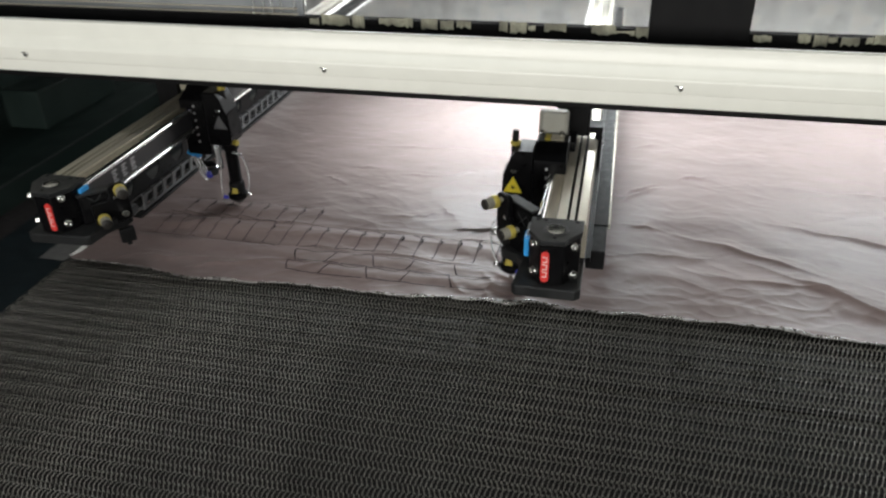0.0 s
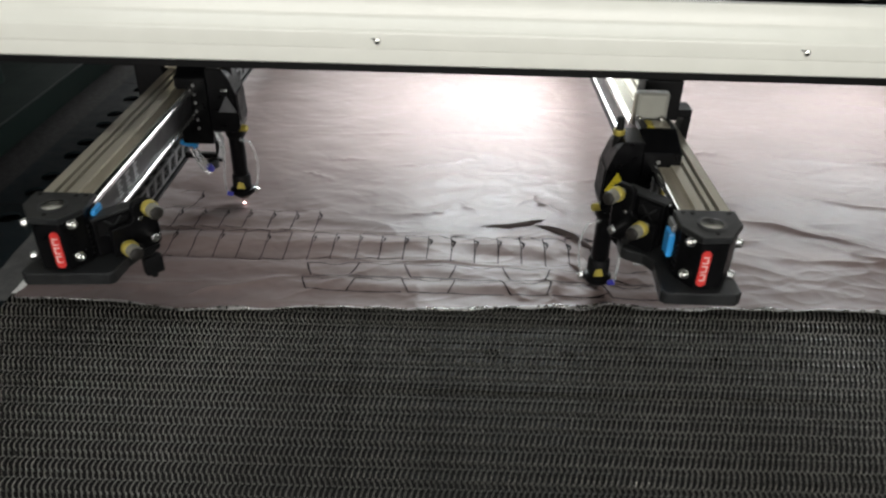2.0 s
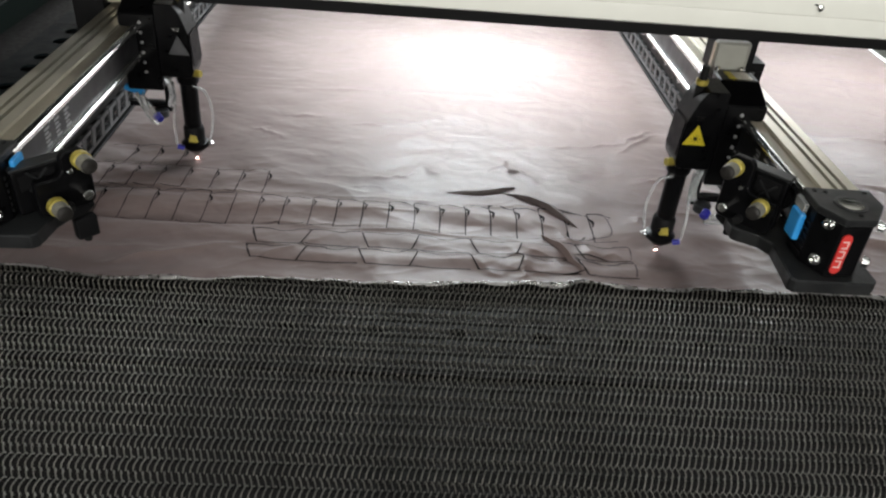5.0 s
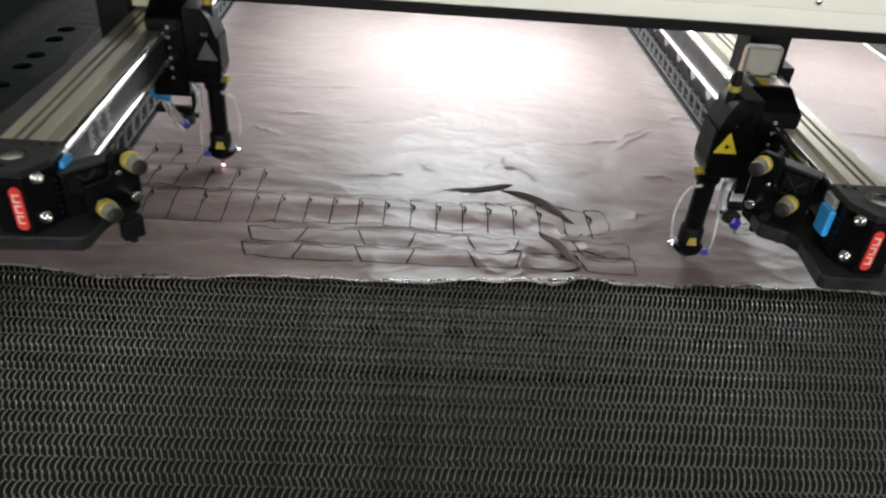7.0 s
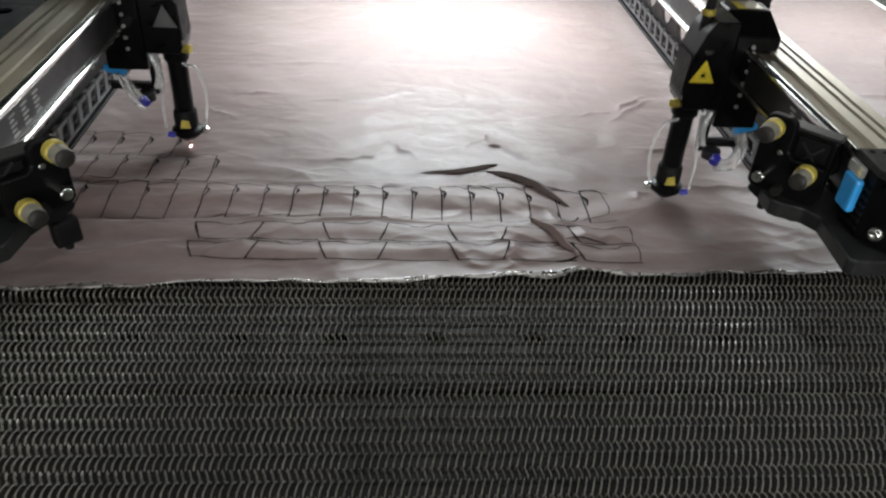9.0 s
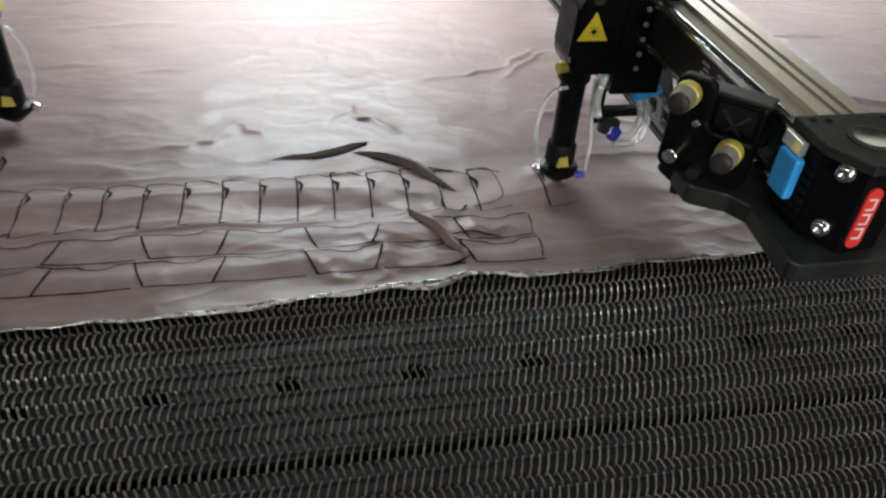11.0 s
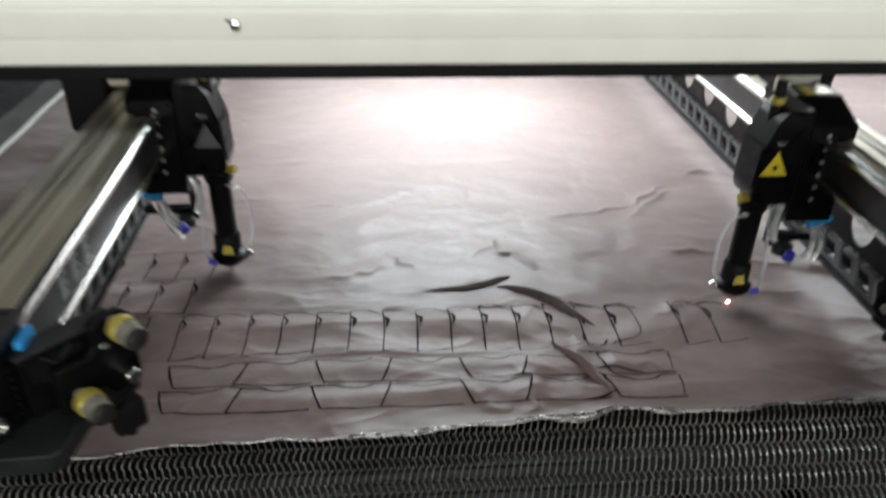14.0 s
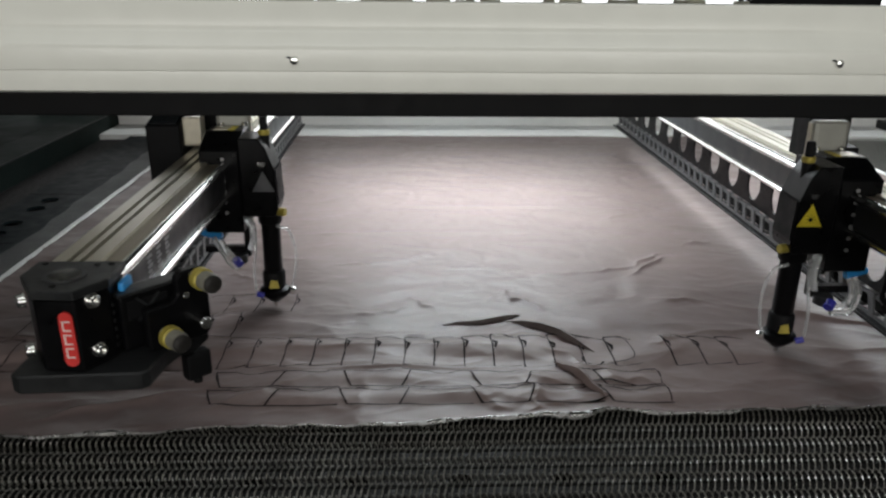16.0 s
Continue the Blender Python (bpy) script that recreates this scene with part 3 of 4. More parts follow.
def belt():
    belt_ob = thing("mesh_belt", "dark steel wire-mesh conveyor belt on the machine bed", "conveyor belt", kind="structure")
    even = part("spiral_wire", spiral(-0.9575, 1.45, 0.0050, 0.02, 0.98), "wire", belt_ob)
    odd = part("spiral_wire", spiral(-0.9575 + 0.0040, 1.45, -0.0046, 0.14, 0.86), "wire", belt_ob)
    side = spiral(1.135, 1.45, 0.0036, 0.02, 1.02)
    far = part("spiral_wire", side, "wire", belt_ob)
    y0 = -0.93
    even.location, odd.location = (0, y0, 0.0002), (0, y0 + ROW, -0.0014)
    far.location = (0, y0 + 70 * ROW, -0.0005)
    for k in range(2, 70):
        ob = new("spiral_wire", (even if k % 2 == 0 else odd).data)
        ob.parent = belt_ob
        ob.location = (0.0012 * noise.noise((k * 0.7, 0, 0)), y0 + ROW * k, 0.0002 - 0.0016 * (k % 2) + 0.0008 * noise.noise((k * 0.9, 4, 0)))
    # near-black rods, added to draw the dark band between the strand rows
    rod_ob = part("cross_rod", rod((-0.96, 0, 0), (1.45, 0, 0), 0.0017, 8), "rubber", belt_ob, "dark cross rod")
    rod_ob.location = (0, y0 + ROW * 0.93, -0.0062)
    for k in range(2, 70, 2):
        ob = new("cross_rod", rod_ob.data)
        ob.parent, ob.location = belt_ob, (0, y0 + ROW * (k + 0.93), -0.0062)
    for k in range(71, 170):
        ob = new("spiral_wire", far.data)
        ob.parent = belt_ob
        ob.location = (0, y0 + ROW * k, -0.0005)
    # the bed that the belt runs over: plates with suction holes and an open slot
    bed = thing("bed", "dark perforated steel bed under the mesh belt", "machine bed", kind="structure")
    z = -0.0125
    n = 24
    part("bed_plate", holed(-10.5 * 0.1157, 10.5 * 0.1157 + 0.1157 * 3, -0.034, 0.026, n, 0.014, 0.013, lambda u, v, w: (u, v, z + w), 0.004), "bed", bed, "dark plate with a row of round holes")
    part("bed_plate", box(-1.265, 1.512, 0.027, 1.80, z - 0.004, z), "bed", bed)
    part("bed_plate", box(-1.265, 1.512, -0.084, -0.035, z - 0.004, z), "bed", bed)
    part("bed_plate", box(-1.265, 1.512, -0.95, -0.093, z - 0.004, z), "bed", bed)
    part("bed_channel", box(-1.265, 1.512, -0.0838, -0.0932, -0.034, -0.026), "bed", bed, "sunken channel")
    part("bed_pan", box(-1.27, 1.52, -0.95, 1.85, -0.12, -0.11), "void", bed)
    tagged(part("machine_cabinet", box(-1.45, 1.65, -0.95, 1.98, -0.90, -0.13, 0.006), "cream"), "cream painted steel cabinet under the belt", "cabinet", kind="structure")


# ---------------------------------------------------------------- machine frame
def frame_parts():
    # front beam: cream shell with a rounded shoulder
    beam = thing("front_beam", "cream painted hood beam across the machine front", "machine beam", kind="structure")
    prof = [(0.205, 0.452), (0.146, 0.452), (0.146, 0.487), (0.131, 0.489), (0.1272, 0.4878), (0.1252, 0.4845), (0.1245, 0.4640), (0.1238, 0.4600), (0.1215, 0.4570), (0.1125, 0.4455), (0.1105, 0.4425), (0.1100, 0.4395),
            (0.1118, 0.4190), (0.1130, 0.4180), (0.1128, 0.4168), (0.1148, 0.3970), (0.1190, 0.3945), (0.205, 0.3945)]
    shell = part("beam_shell", prism(prof, "x", -1.7, 1.9), "cream", beam, "", True)
    part("inner_member", box(-1.7, 1.9, 0.206, 0.270, 0.354, 0.450, 0.002), "matte", beam, "black inner hood rail")
    part("seal_strip", box(-1.7, 1.9, 0.126, 0.205, 0.390, 0.3944), "rubber", beam, "black rubber seal under the beam")
    for x in (-1.451, -0.871, -0.291, 0.288, 0.868, 1.448):
        screw = bmesh.new()
        lathe([(0.0048, 0), (0.0048, 0.0012), (0.0036, 0.0030), (0.0015, 0.0036)], pose(x, 0.1108, 0.4295, 90 + 4, 0, 0), 14, screw)
        part("screw", screw, "steel", beam, "small steel cap screw", True)
        # the same small dark mark at the upper left of each screw
        part("screw_mark", prism([(x - 0.009, 0.4325), (x - 0.006, 0.4340), (x - 0.0025, 0.4330), (x - 0.004, 0.4315)], "y", 0.1098, 0.1106), "plate", beam, "small dark mark beside the screw")
    # window strip above the beam
    win = thing("window_1", "clear acrylic hood window with torn yellowed tape along its lower edge", "window", kind="structure")
    part("window_sill", box(-1.7, 1.9, 0.147, 0.236, 0.4525, 0.456), "matte", win, "black window sill")
    part("window_frame", box(-1.7, 1.9, 0.237, 0.262, 0.4525, 0.4840, 0.001), "matte", win, "black lower window frame")
    for z in (0.4865, 0.4965):
        part("metal_trim", box(-1.59, -0.385, 0.2385, 0.2455, z, z + 0.0016, 0.0003), "alu", win, "bright metal trim")
    part("window_frame", box(-1.7, 1.9, 0.238, 0.262, 0.80, 0.83, 0.001), "matte", win, "black upper window frame")
    for x0, x1 in ((0.235, 0.392), (-1.70, -1.60), (1.5, 1.9)):
        part("mullion", box(x0, x1, 0.228, 0.275, 0.4565, 0.80, 0.002), "matte", win, "wide black window post")
    part("grey_panel", box(-1.6, -0.375, 0.2462, 0.2498, 0.4842, 0.80), "haze", win, "smoky grey hood panel")
    for x0, x1 in ((-0.37, 0.234), (0.393, 1.5)):
        p = part("pane", box(x0, x1, 0.2460, 0.2500, 0.4842, 0.80), "pane", win, "clear acrylic pane")
        p.visible_shadow = False
    rnd = random.Random(4)
    for x0, x1, dens in ((-0.36, 0.232, 0.75), (0.40, 1.4, 0.45)):
        x = x0
        while x < x1:
            w = rnd.uniform(0.008, 0.050)
            if rnd.random() < dens:
                b = bmesh.new()
                z0, z1 = 0.4700 + rnd.uniform(0, 0.007), 0.4835 + rnd.uniform(-0.002, 0.008)
                top = [b.verts.new((x + w * i / 6, 0.2360 - rnd.uniform(0, 0.0006), z1 + rnd.uniform(-0.0012, 0.0012))) for i in range(7)]
                low = [b.verts.new((x + w * i / 6, 0.2360 - rnd.uniform(0, 0.0022), z0 + rnd.uniform(-0.0025, 0.0025))) for i in range(7)]
                for i in range(6):
                    b.faces.new((top[i], top[i + 1], low[i + 1], low[i]))
                part("tape_scrap", b, "tape", win, "torn yellowed tape")
            x += w + rnd.uniform(-0.003, 0.006)
    for x in (-0.472, -0.452, -0.436, -0.418, -0.392):
        part("pane_edge", box(x, x + 0.004, 0.241, 0.2455, 0.457, 0.80), "hose", win, "clear overlapping pane edge")
    # hood roof and rear
    roof = tagged(part("hood_roof", box(-1.7, 1.9, 0.262, 2.1, 0.83, 0.85), "panel"), "dark hood roof over the cutting bed", "hood", kind="structure")
    rear = thing("hood_rear", "white rear panel with a bright opening behind the bed", "panel", kind="structure")
    part("rear_panel", box(-1.45, 1.65, 1.98, 2.02, -0.12, 0.20), "white", rear)
    part("rear_ledge", box(-1.25, 1.5, 1.80, 1.979, -0.02, 0.004), "white", rear, "white rear ledge")
    lamp = thing("work_lamp", "pair of white lamp bars hung under the hood roof", "lamp")
    for m, long, watts in LAMPS:
        def hung(bm):
            bmesh.ops.transform(bm, matrix=m, verts=bm.verts)
            return bm
        w = long / 2
        body = part("lamp_body", hung(box(-w - 0.015, w + 0.015, -0.145, 0.145, 0.020, 0.070, 0.004)), "matte", lamp, "black lamp body")
        part("lamp_diffuser", hung(box(-w, w, -0.130, 0.130, 0.007, 0.0195)), "tube", body, "glowing white diffuser")
        for a in (-0.8, 0.8):
            x = m.translation.x + a * w
            part("lamp_hanger", rod((x, 1.088, 0.600), (x, 1.088, 0.829), 0.006, 10), "matte", body, "thin black hanger")
    # left side: dusty band, slotted plate, cable trough and side panel
    left = thing("side_plate_left", "dark side plate with oval slots beside the belt", "machine frame", kind="structure")
    b = bmesh.new()
    prev = None
    for k in range(160):
        y = 0.075 + 1.725 * k / 159
        e = -0.958 - 0.022 * noise.noise((y * 3.0, 2, 0)) - 0.008 * noise.noise((y * 14, 2, 0))
        row = [b.verts.new((e, y, 0.0035)), b.verts.new((-0.896, y, 0.0035))]
        if prev:
            b.faces.new((prev[0], prev[1], row[1], row[0]))
        prev = row
    part("dusty_strip", b, "dust", left, "pale dusty strip with a ragged edge")
    n = 10
    part("holed_plate", holed(0.2266, 0.2266 + n * 0.0885, -1.10, -0.965, n, 0.021, 0.020, lambda u, v, w: (v, u, -0.001 + w), 0.006, shift=(0.6, 0.4)), "bluing", left, "dark plate with pairs of round holes")
    part("side_plate", box(-1.10, -0.965, -0.95, 0.2262, -0.007, -0.001), "bluing", left)
    part("side_plate", box(-1.10, -0.965, 1.1120, 1.98, -0.007, -0.001), "bluing", left)
    for y in (0.40, 0.754, 1.108):
        part("plate_seam", box(-1.10, -0.965, y - 0.002, y + 0.001, -0.0008, -0.0004), "rubber", left, "dark seam")
    part("side_lip", box(-0.9645, -0.90, -0.95, 1.98, -0.010, 0.001), "bluing", left)
    part("trough", box(-1.195, -1.102, -0.95, 1.98, -0.09, -0.060, 0.002), "rubber", left, "black cable trough")
    part("ledge", box(-1.32, -1.2, -0.95, 1.98, -0.10, 0.050, 0.002), "panel", left, "dark green ledge with a lighter edge")
    part("ledge_edge", box(-1.2022, -1.1990, -0.95, 1.98, 0.0485, 0.0520), "alu_side", left, "lighter edge strip")
    part("side_panel", box(-1.72, -1.70, -0.95, 1.98, -0.1, 0.85), "panel", left, "dark green side panel")
    part("shelf", box(-1.699, -1.321, -0.95, 1.98, 0.020, 0.0495), "panel", left, "dark green shelf")
    part("side_box", box(-1.45, -1.33, 0.62, 0.95, 0.0505, 0.16, 0.006), "panel", left, "dark green box")
    right = thing("side_plate_right", "dark side panel beside the belt", "machine frame", kind="structure")
    part("side_panel", box(1.90, 1.92, -0.95, 1.98, -0.1, 0.85), "panel", right)
    part("side_shelf", box(1.5125, 1.899, -0.95, 1.98, -0.02, 0.03), "plate", right)
    # glowing panel added behind the machine to show white through the hood window
    tagged(part("backdrop", box(-2.4, 3.2, 4.60, 4.65, -0.5, 2.6), "white_glow"), "glowing white panel added behind the machine", "backdrop", kind="structure")


# ---------------------------------------------------------------- gantries
def cap_screw(p, way, r, bm=None):
    p, way = Vector(p), Vector(way).normalized()
    m = Matrix.Translation(p) @ way.to_track_quat("Z", "Y").to_matrix().to_4x4()
    return lathe([(r * 1.25, -0.001), (r * 1.25, 0.0006), (r, 0.0008), (r, r * 0.9), (r * 0.85, r * 1.05), (r * 0.5, r * 1.05), (r * 0.48, r * 0.5), (r * 0.1, r * 0.5)], m, 16, bm)


def knob(p, way, length, r, parent, s):
    """A knurled adjuster: brass ring at the root, dark grip, paler end."""
    p, way = Vector(p), Vector(way).normalized()
    m = Matrix.Translation(p) @ way.to_track_quat("Z", "Y").to_matrix().to_4x4()
    k = part("adjuster_knob", flip(lathe([(r * 0.5, 0), (r * 0.5, length * 0.35), (r, length * 0.36), (r, length * 0.93), (r * 0.9, length), (r * 0.2, length)], m, 20), s), "dusty_knob", parent, "knurled adjuster with a brass ring", True)
    part("brass_ring", flip(lathe([(r * 0.9, length * 0.30), (r * 1.16, length * 0.32), (r * 1.16, length * 0.55), (r * 1.04, length * 0.58)], m, 24), s), "brass", k, "worn brass ring", True)
    part("grip_end", flip(lathe([(r * 0.90, length * 0.90), (r * 0.96, length * 0.92), (r * 0.94, length * 1.04), (r * 0.7, length * 1.09), (r * 0.2, length * 1.09)], m, 20), s), "knob_end", k, "dark grip end", True)
    return k


def gantry(s, label):
    """A gantry that runs along y. In its own space x = 0 is the laser's axis and, before mirroring by s, its rail lies at x < 0."""
    g = thing("gantry", label, "laser gantry", group="cutting gantries")
    F = lambda bm: flip(bm, s)
    # rail: aluminium extrusion with grooves on top and dark sides
    prof = [(-0.134, 0.190), (-0.134, 0.246), (-0.132, 0.250), (-0.1185, 0.250), (-0.1180, 0.245), (-0.1135, 0.245), (-0.1130, 0.250), (-0.1060, 0.250), (-0.1055, 0.244), (-0.1010, 0.244),
            (-0.1005, 0.250), (-0.086, 0.250), (-0.085, 0.2460), (-0.069, 0.2460), (-0.0665, 0.243), (-0.0665, 0.190)]
    part("rail", F(prism(prof, "y", -0.022, 1.74)), "alu", g, "pale champagne aluminium rail")
    part("rail_side", F(box(-0.0664, -0.0618, -0.02, 1.74, 0.2035, 0.2370)), "alu_side", g, "dark anodised rail side")
    part("rail_slot", F(box(-0.1179, -0.1136, -0.02, 1.74, 0.2452, 0.2456)), "rubber", g, "dark groove")
    part("rail_slot", F(box(-0.1054, -0.1011, -0.02, 1.74, 0.2442, 0.2446)), "rubber", g, "dark groove")
    part("rail_slot", F(box(-0.0849, -0.0700, -0.02, 1.74, 0.2462, 0.2466)), "dusty_alu", g, "dusty band in the groove")
    part("linear_rod", F(rod((-0.0612, -0.036, 0.2445), (-0.0612, 1.74, 0.2445), 0.0062, 20)), "steel", g, "polished steel guide rod along the rail", True)
    part("linear_rod", F(rod((-0.0605, -0.036, 0.1985), (-0.0605, 1.74, 0.1985), 0.0046, 16)), "steel", g, "slim polished steel guide rod", True)
    for k in range(3):
        for j in range(5):
            part("type_plate", F(box(-0.0618, -0.0612, 0.055 + 0.030 * k, 0.069 + 0.030 * k - 0.004 * (j % 2), 0.2085 + 0.0052 * j, 0.2110 + 0.0052 * j)), "print", g, "small printed bars")
    # side plate with oval holes, and the tray with the cable chain
    n, U0 = 15, 0.1335
    part("side_web", F(holed(U0, U0 + n * 0.103, 0.095, 0.177, n, 0.027, 0.031, lambda u, v, w: (-0.140 + w, u, v), 0.003)), "black", g, "black web with oval holes")
    part("web_flange", F(box(-0.143, -0.136, -0.02, 1.74, 0.1772, 0.1895)), "black", g, "black upper flange")
    part("chain_rail", F(box(-0.154, -0.1315, 0.20, 1.74, 0.050, 0.0525)), "rubber", g, "thin metal tray")
    part("chain_rail", F(box(-0.1325, -0.1312, 0.20, 1.74, 0.0526, 0.0545)), "alu_side", g, "metal tray lip")
    link = bmesh.new()
    box(-0.1365, -0.1335, 0.0, 0.0390, 0.0600, 0.0650, 0, link)
    prism([(0.006, 0.0880), (0.0425, 0.0880), (0.0425, 0.0940), (0.006, 0.0940)], "x", -0.1365, -0.1335, 0, link)
    prism([(0.000, 0.0650), (0.013, 0.0650), (0.021, 0.0880), (0.008, 0.0880)], "x", -0.1365, -0.1335, 0, link)
    box(-0.1520, -0.1366, 0.008, 0.020, 0.0905, 0.0940, 0, link)
    box(-0.1520, -0.1366, 0.002, 0.012, 0.0600, 0.0640, 0, link)
    # black strip added behind the links so that their gaps look dark
    part("chain_backing", F(box(-0.152, -0.1435, 0.20, 1.73, 0.0645, 0.0860, 0.004)), "rubber", g, "black strip behind the chain links that darkens their gaps")
    first = part("chain_link", F(link), "chain", g)
    first.location = (0, 0.2166, 0)
    for k in range(1, 37):
        ob = new("chain_link", first.data)
        ob.parent, ob.location = g, (0, 0.2166 + 0.0403 * k, 0)
    part("cable_shelf", F(box(-0.168, -0.1435, 0.110, 1.74, 0.1785, 0.1815)), "matte", g, "black cable shelf along the rail")
    part("shelf_lip", F(box(-0.1705, -0.1682, 0.110, 1.74, 0.1745, 0.1850, 0.0006)), "alu", g, "bright shelf edge")
    part("shelf_end", F(box(-0.166, -0.136, 0.020, 0.109, 0.145, 0.180, 0.003)), "matte", g, "black shelf end bracket")
    # end block with belt pulley
    block = part("end_block", F(prism([(-0.128, -0.036), (-0.128, -0.064), (-0.105, -0.099), (-0.070, -0.102), (-0.052, -0.072), (-0.052, -0.036)], "z", 0.184, 0.252, 0.0015)), "black", g, "black tensioner block")
    b = bmesh.new()
    outer = [(-0.130, -0.030), (-0.130, -0.066), (-0.106, -0.101), (-0.069, -0.104), (-0.050, -0.074), (-0.050, -0.030)]
    prism(outer, "z", 0.2525, 0.261, 0.001, b)
    top = part("cover_plate", F(b), "plate", block, "dark grey cover plate")
    hole = bmesh.new()
    lathe([(0.0185, 0.2612), (0.0185, 0.2620), (0.0150, 0.2620), (0.0148, 0.2614)], pose(-0.090, -0.067, 0), 28, hole)
    part("bearing_ring", F(hole), "alu_side", block, "round bearing seat", True)
    part("pulley_shaft", F(lathe([(0.0140, 0.2614), (0.0140, 0.2624), (0.006, 0.2628)], pose(-0.090, -0.067, 0), 24)), "steel", block, "bright shaft end", True)
    for x, y in ((-0.120, -0.038), (-0.060, -0.038), (-0.072, -0.040), (-0.09, -0.092)):
        part("socket", F(lathe([(0.0028, 0.2612), (0.0028, 0.2618), (0.001, 0.2618)], pose(x, y, 0), 12)), "rubber", block, "dark screw socket")
    for x, way in ((-0.119, (-0.84, -0.54, 0)), (-0.0610, (0.83, -0.55, 0))):
        for z in (0.2465, 0.1985):
            part("cap_screw", F(cap_screw((x, -0.0875, z), way, 0.0056)), "steel", block, "shiny steel cap screw", True)
    for k in range(6):
        part("cooling_rib", F(box(-0.0522, -0.0502, -0.070, -0.038, 0.192 + 0.008 * k, 0.196 + 0.008 * k)), "matte", block)
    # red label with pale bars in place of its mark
    def pill(x0, x1, z0, z1, n=8):
        r, cx = (x1 - x0) / 2, (x0 + x1) / 2
        return [(cx + r * math.cos(math.pi * k / n), z1 - r + r * math.sin(math.pi * k / n)) for k in range(n + 1)] + [(cx - r * math.cos(math.pi * k / n), z0 + r - r * math.sin(math.pi * k / n)) for k in range(n + 1)]

    lab = part("label", F(prism(pill(-0.0845, -0.0725, 0.190, 0.242), "y", -0.1036, -0.1008)), "red", block, "red rounded label with pale mark")
    for k in range(3):
        z = 0.1985 + 0.0128 * k
        b = bmesh.new()
        box(-0.0820, -0.0806, -0.1041, -0.1035, z, z + 0.0098, 0, b)
        box(-0.0805, -0.0750, -0.1041, -0.1035, z, z + 0.0014, 0, b)
        box(-0.0805, -0.0750, -0.1041, -0.1035, z + 0.0084, z + 0.0098, 0, b)
        part("label_mark", F(b), "pale", lab, "pale mark")
    py, px = (0.002, -0.0440) if s > 0 else (0.0, -0.0415)
    plug = part("blue_plug", F(box(-0.0500, px, -0.060 + py, -0.036 + py, 0.205, 0.250 if s > 0 else 0.240, 0.003)), "blue", block, "blue plastic plug")
    if s < 0:
        part("plug_socket", F(box(-0.0500, -0.045, -0.056 + py, -0.032 + py, 0.2405, 0.252, 0.001)), "hose", block, "clear plug cover")
    # base plate that carries the mirror mount
    if s > 0:
        outline = [(-0.134, -0.104), (-0.126, -0.110), (-0.022, -0.104), (-0.016, -0.098), (-0.012, -0.060), (-0.004, -0.040), (-0.004, 0.030), (-0.134, 0.030)]
    else:
        outline = [(-0.134, -0.104), (-0.126, -0.112), (-0.036, -0.112), (-0.030, -0.106), (-0.036, -0.036), (-0.026, -0.020), (-0.004, -0.008), (0.002, -0.002), (0.002, 0.026), (-0.004, 0.030), (-0.134, 0.030)]
    part("base_plate", F(prism(outline, "z", 0.166, 0.1835, 0.0015)), "plate", g, "dark grey base plate")
    # mirror mount at 45 degrees with adjusters
    ex = 0.010 if s > 0 else 0.018
    off = (-0.012, 0.0) if s > 0 else (-0.018, 0.056)
    low = 0.014 if s > 0 else 0.0
    c, nrm, u = Vector((0.004 + off[0], -0.026 + off[1], 0)), Vector((0.7071, -0.7071, 0)), Vector((0.7071, 0.7071, 0))
    turn = Matrix(((u.x, nrm.x, 0, c.x), (u.y, nrm.y, 0, c.y), (0, 0, 1, 0), (0, 0, 0, 1)))

    def tilted(bm):
        bmesh.ops.transform(bm, matrix=turn, verts=bm.verts)
        return F(bm)
    top = 0.252 - low
    back = (0.046 if s > 0 else 0.030) + ex
    mount = part("mirror_mount", tilted(box(-back, 0.012, -0.012, 0.002, 0.1845, top, 0.003)), "black", g, "black mirror mount")
    part("mount_lid", tilted(prism([(-back - 0.002, -0.016), (0.016, -0.016), (0.020, -0.004), (0.014, 0.004), (-back - 0.002, 0.004)], "z", top + 0.0003, top + 0.0040, 0.001)), "plate", mount, "dark lid")
    part("mount_recess", tilted(prism([(-back + 0.006, 0.214), (-0.010, 0.214), (-0.010, top - 0.005), (-back + 0.006, top - 0.005)], "y", 0.0022, 0.0036, 0.0006)), "matte", mount, "raised square face")
    cx, cz = (-back - 0.004) / 2, (0.214 + top - 0.005) / 2
    for a in (-1, 1):
        part("face_rib", tilted(prism([(cx - 0.012, cz - a * 0.011), (cx - 0.010, cz - a * 0.0125), (cx + 0.012, cz + a * 0.011), (cx + 0.010, cz + a * 0.0125)], "y", 0.0037, 0.0052)), "plate", mount, "worn diagonal rib")
    # stepped front plate that carries the adjusters
    step = -0.008
    outline = [(-0.030 - ex, 0.186), (-0.024 - ex, 0.182), (0.018, 0.182), (0.024, 0.188), (0.024, 0.262 - low), (0.018, 0.268 - low), (-0.002, 0.268 - low), (step, 0.262 - low), (step, 0.232), (-0.014, 0.226), (-0.030 - ex, 0.226)]
    part("mount_plate", tilted(prism(outline, "y", 0.0085, 0.0185, 0.0015)), "black", mount, "black stepped adjusting plate")
    for a, z in ((-0.020 - ex, 0.190), (0.014, 0.190), (0.014, 0.240)):
        part("mount_spring", tilted(rod((a, 0.002, z + 0.006), (a, 0.009, z + 0.006), 0.0035, 10)), "steel", mount, "small steel spring", True)
    part("pivot_ball", tilted(rod((0.000, 0.018, 0.230), (0.000, 0.0205, 0.230), 0.0030, 12)), "steel", mount, "small steel pivot", True)
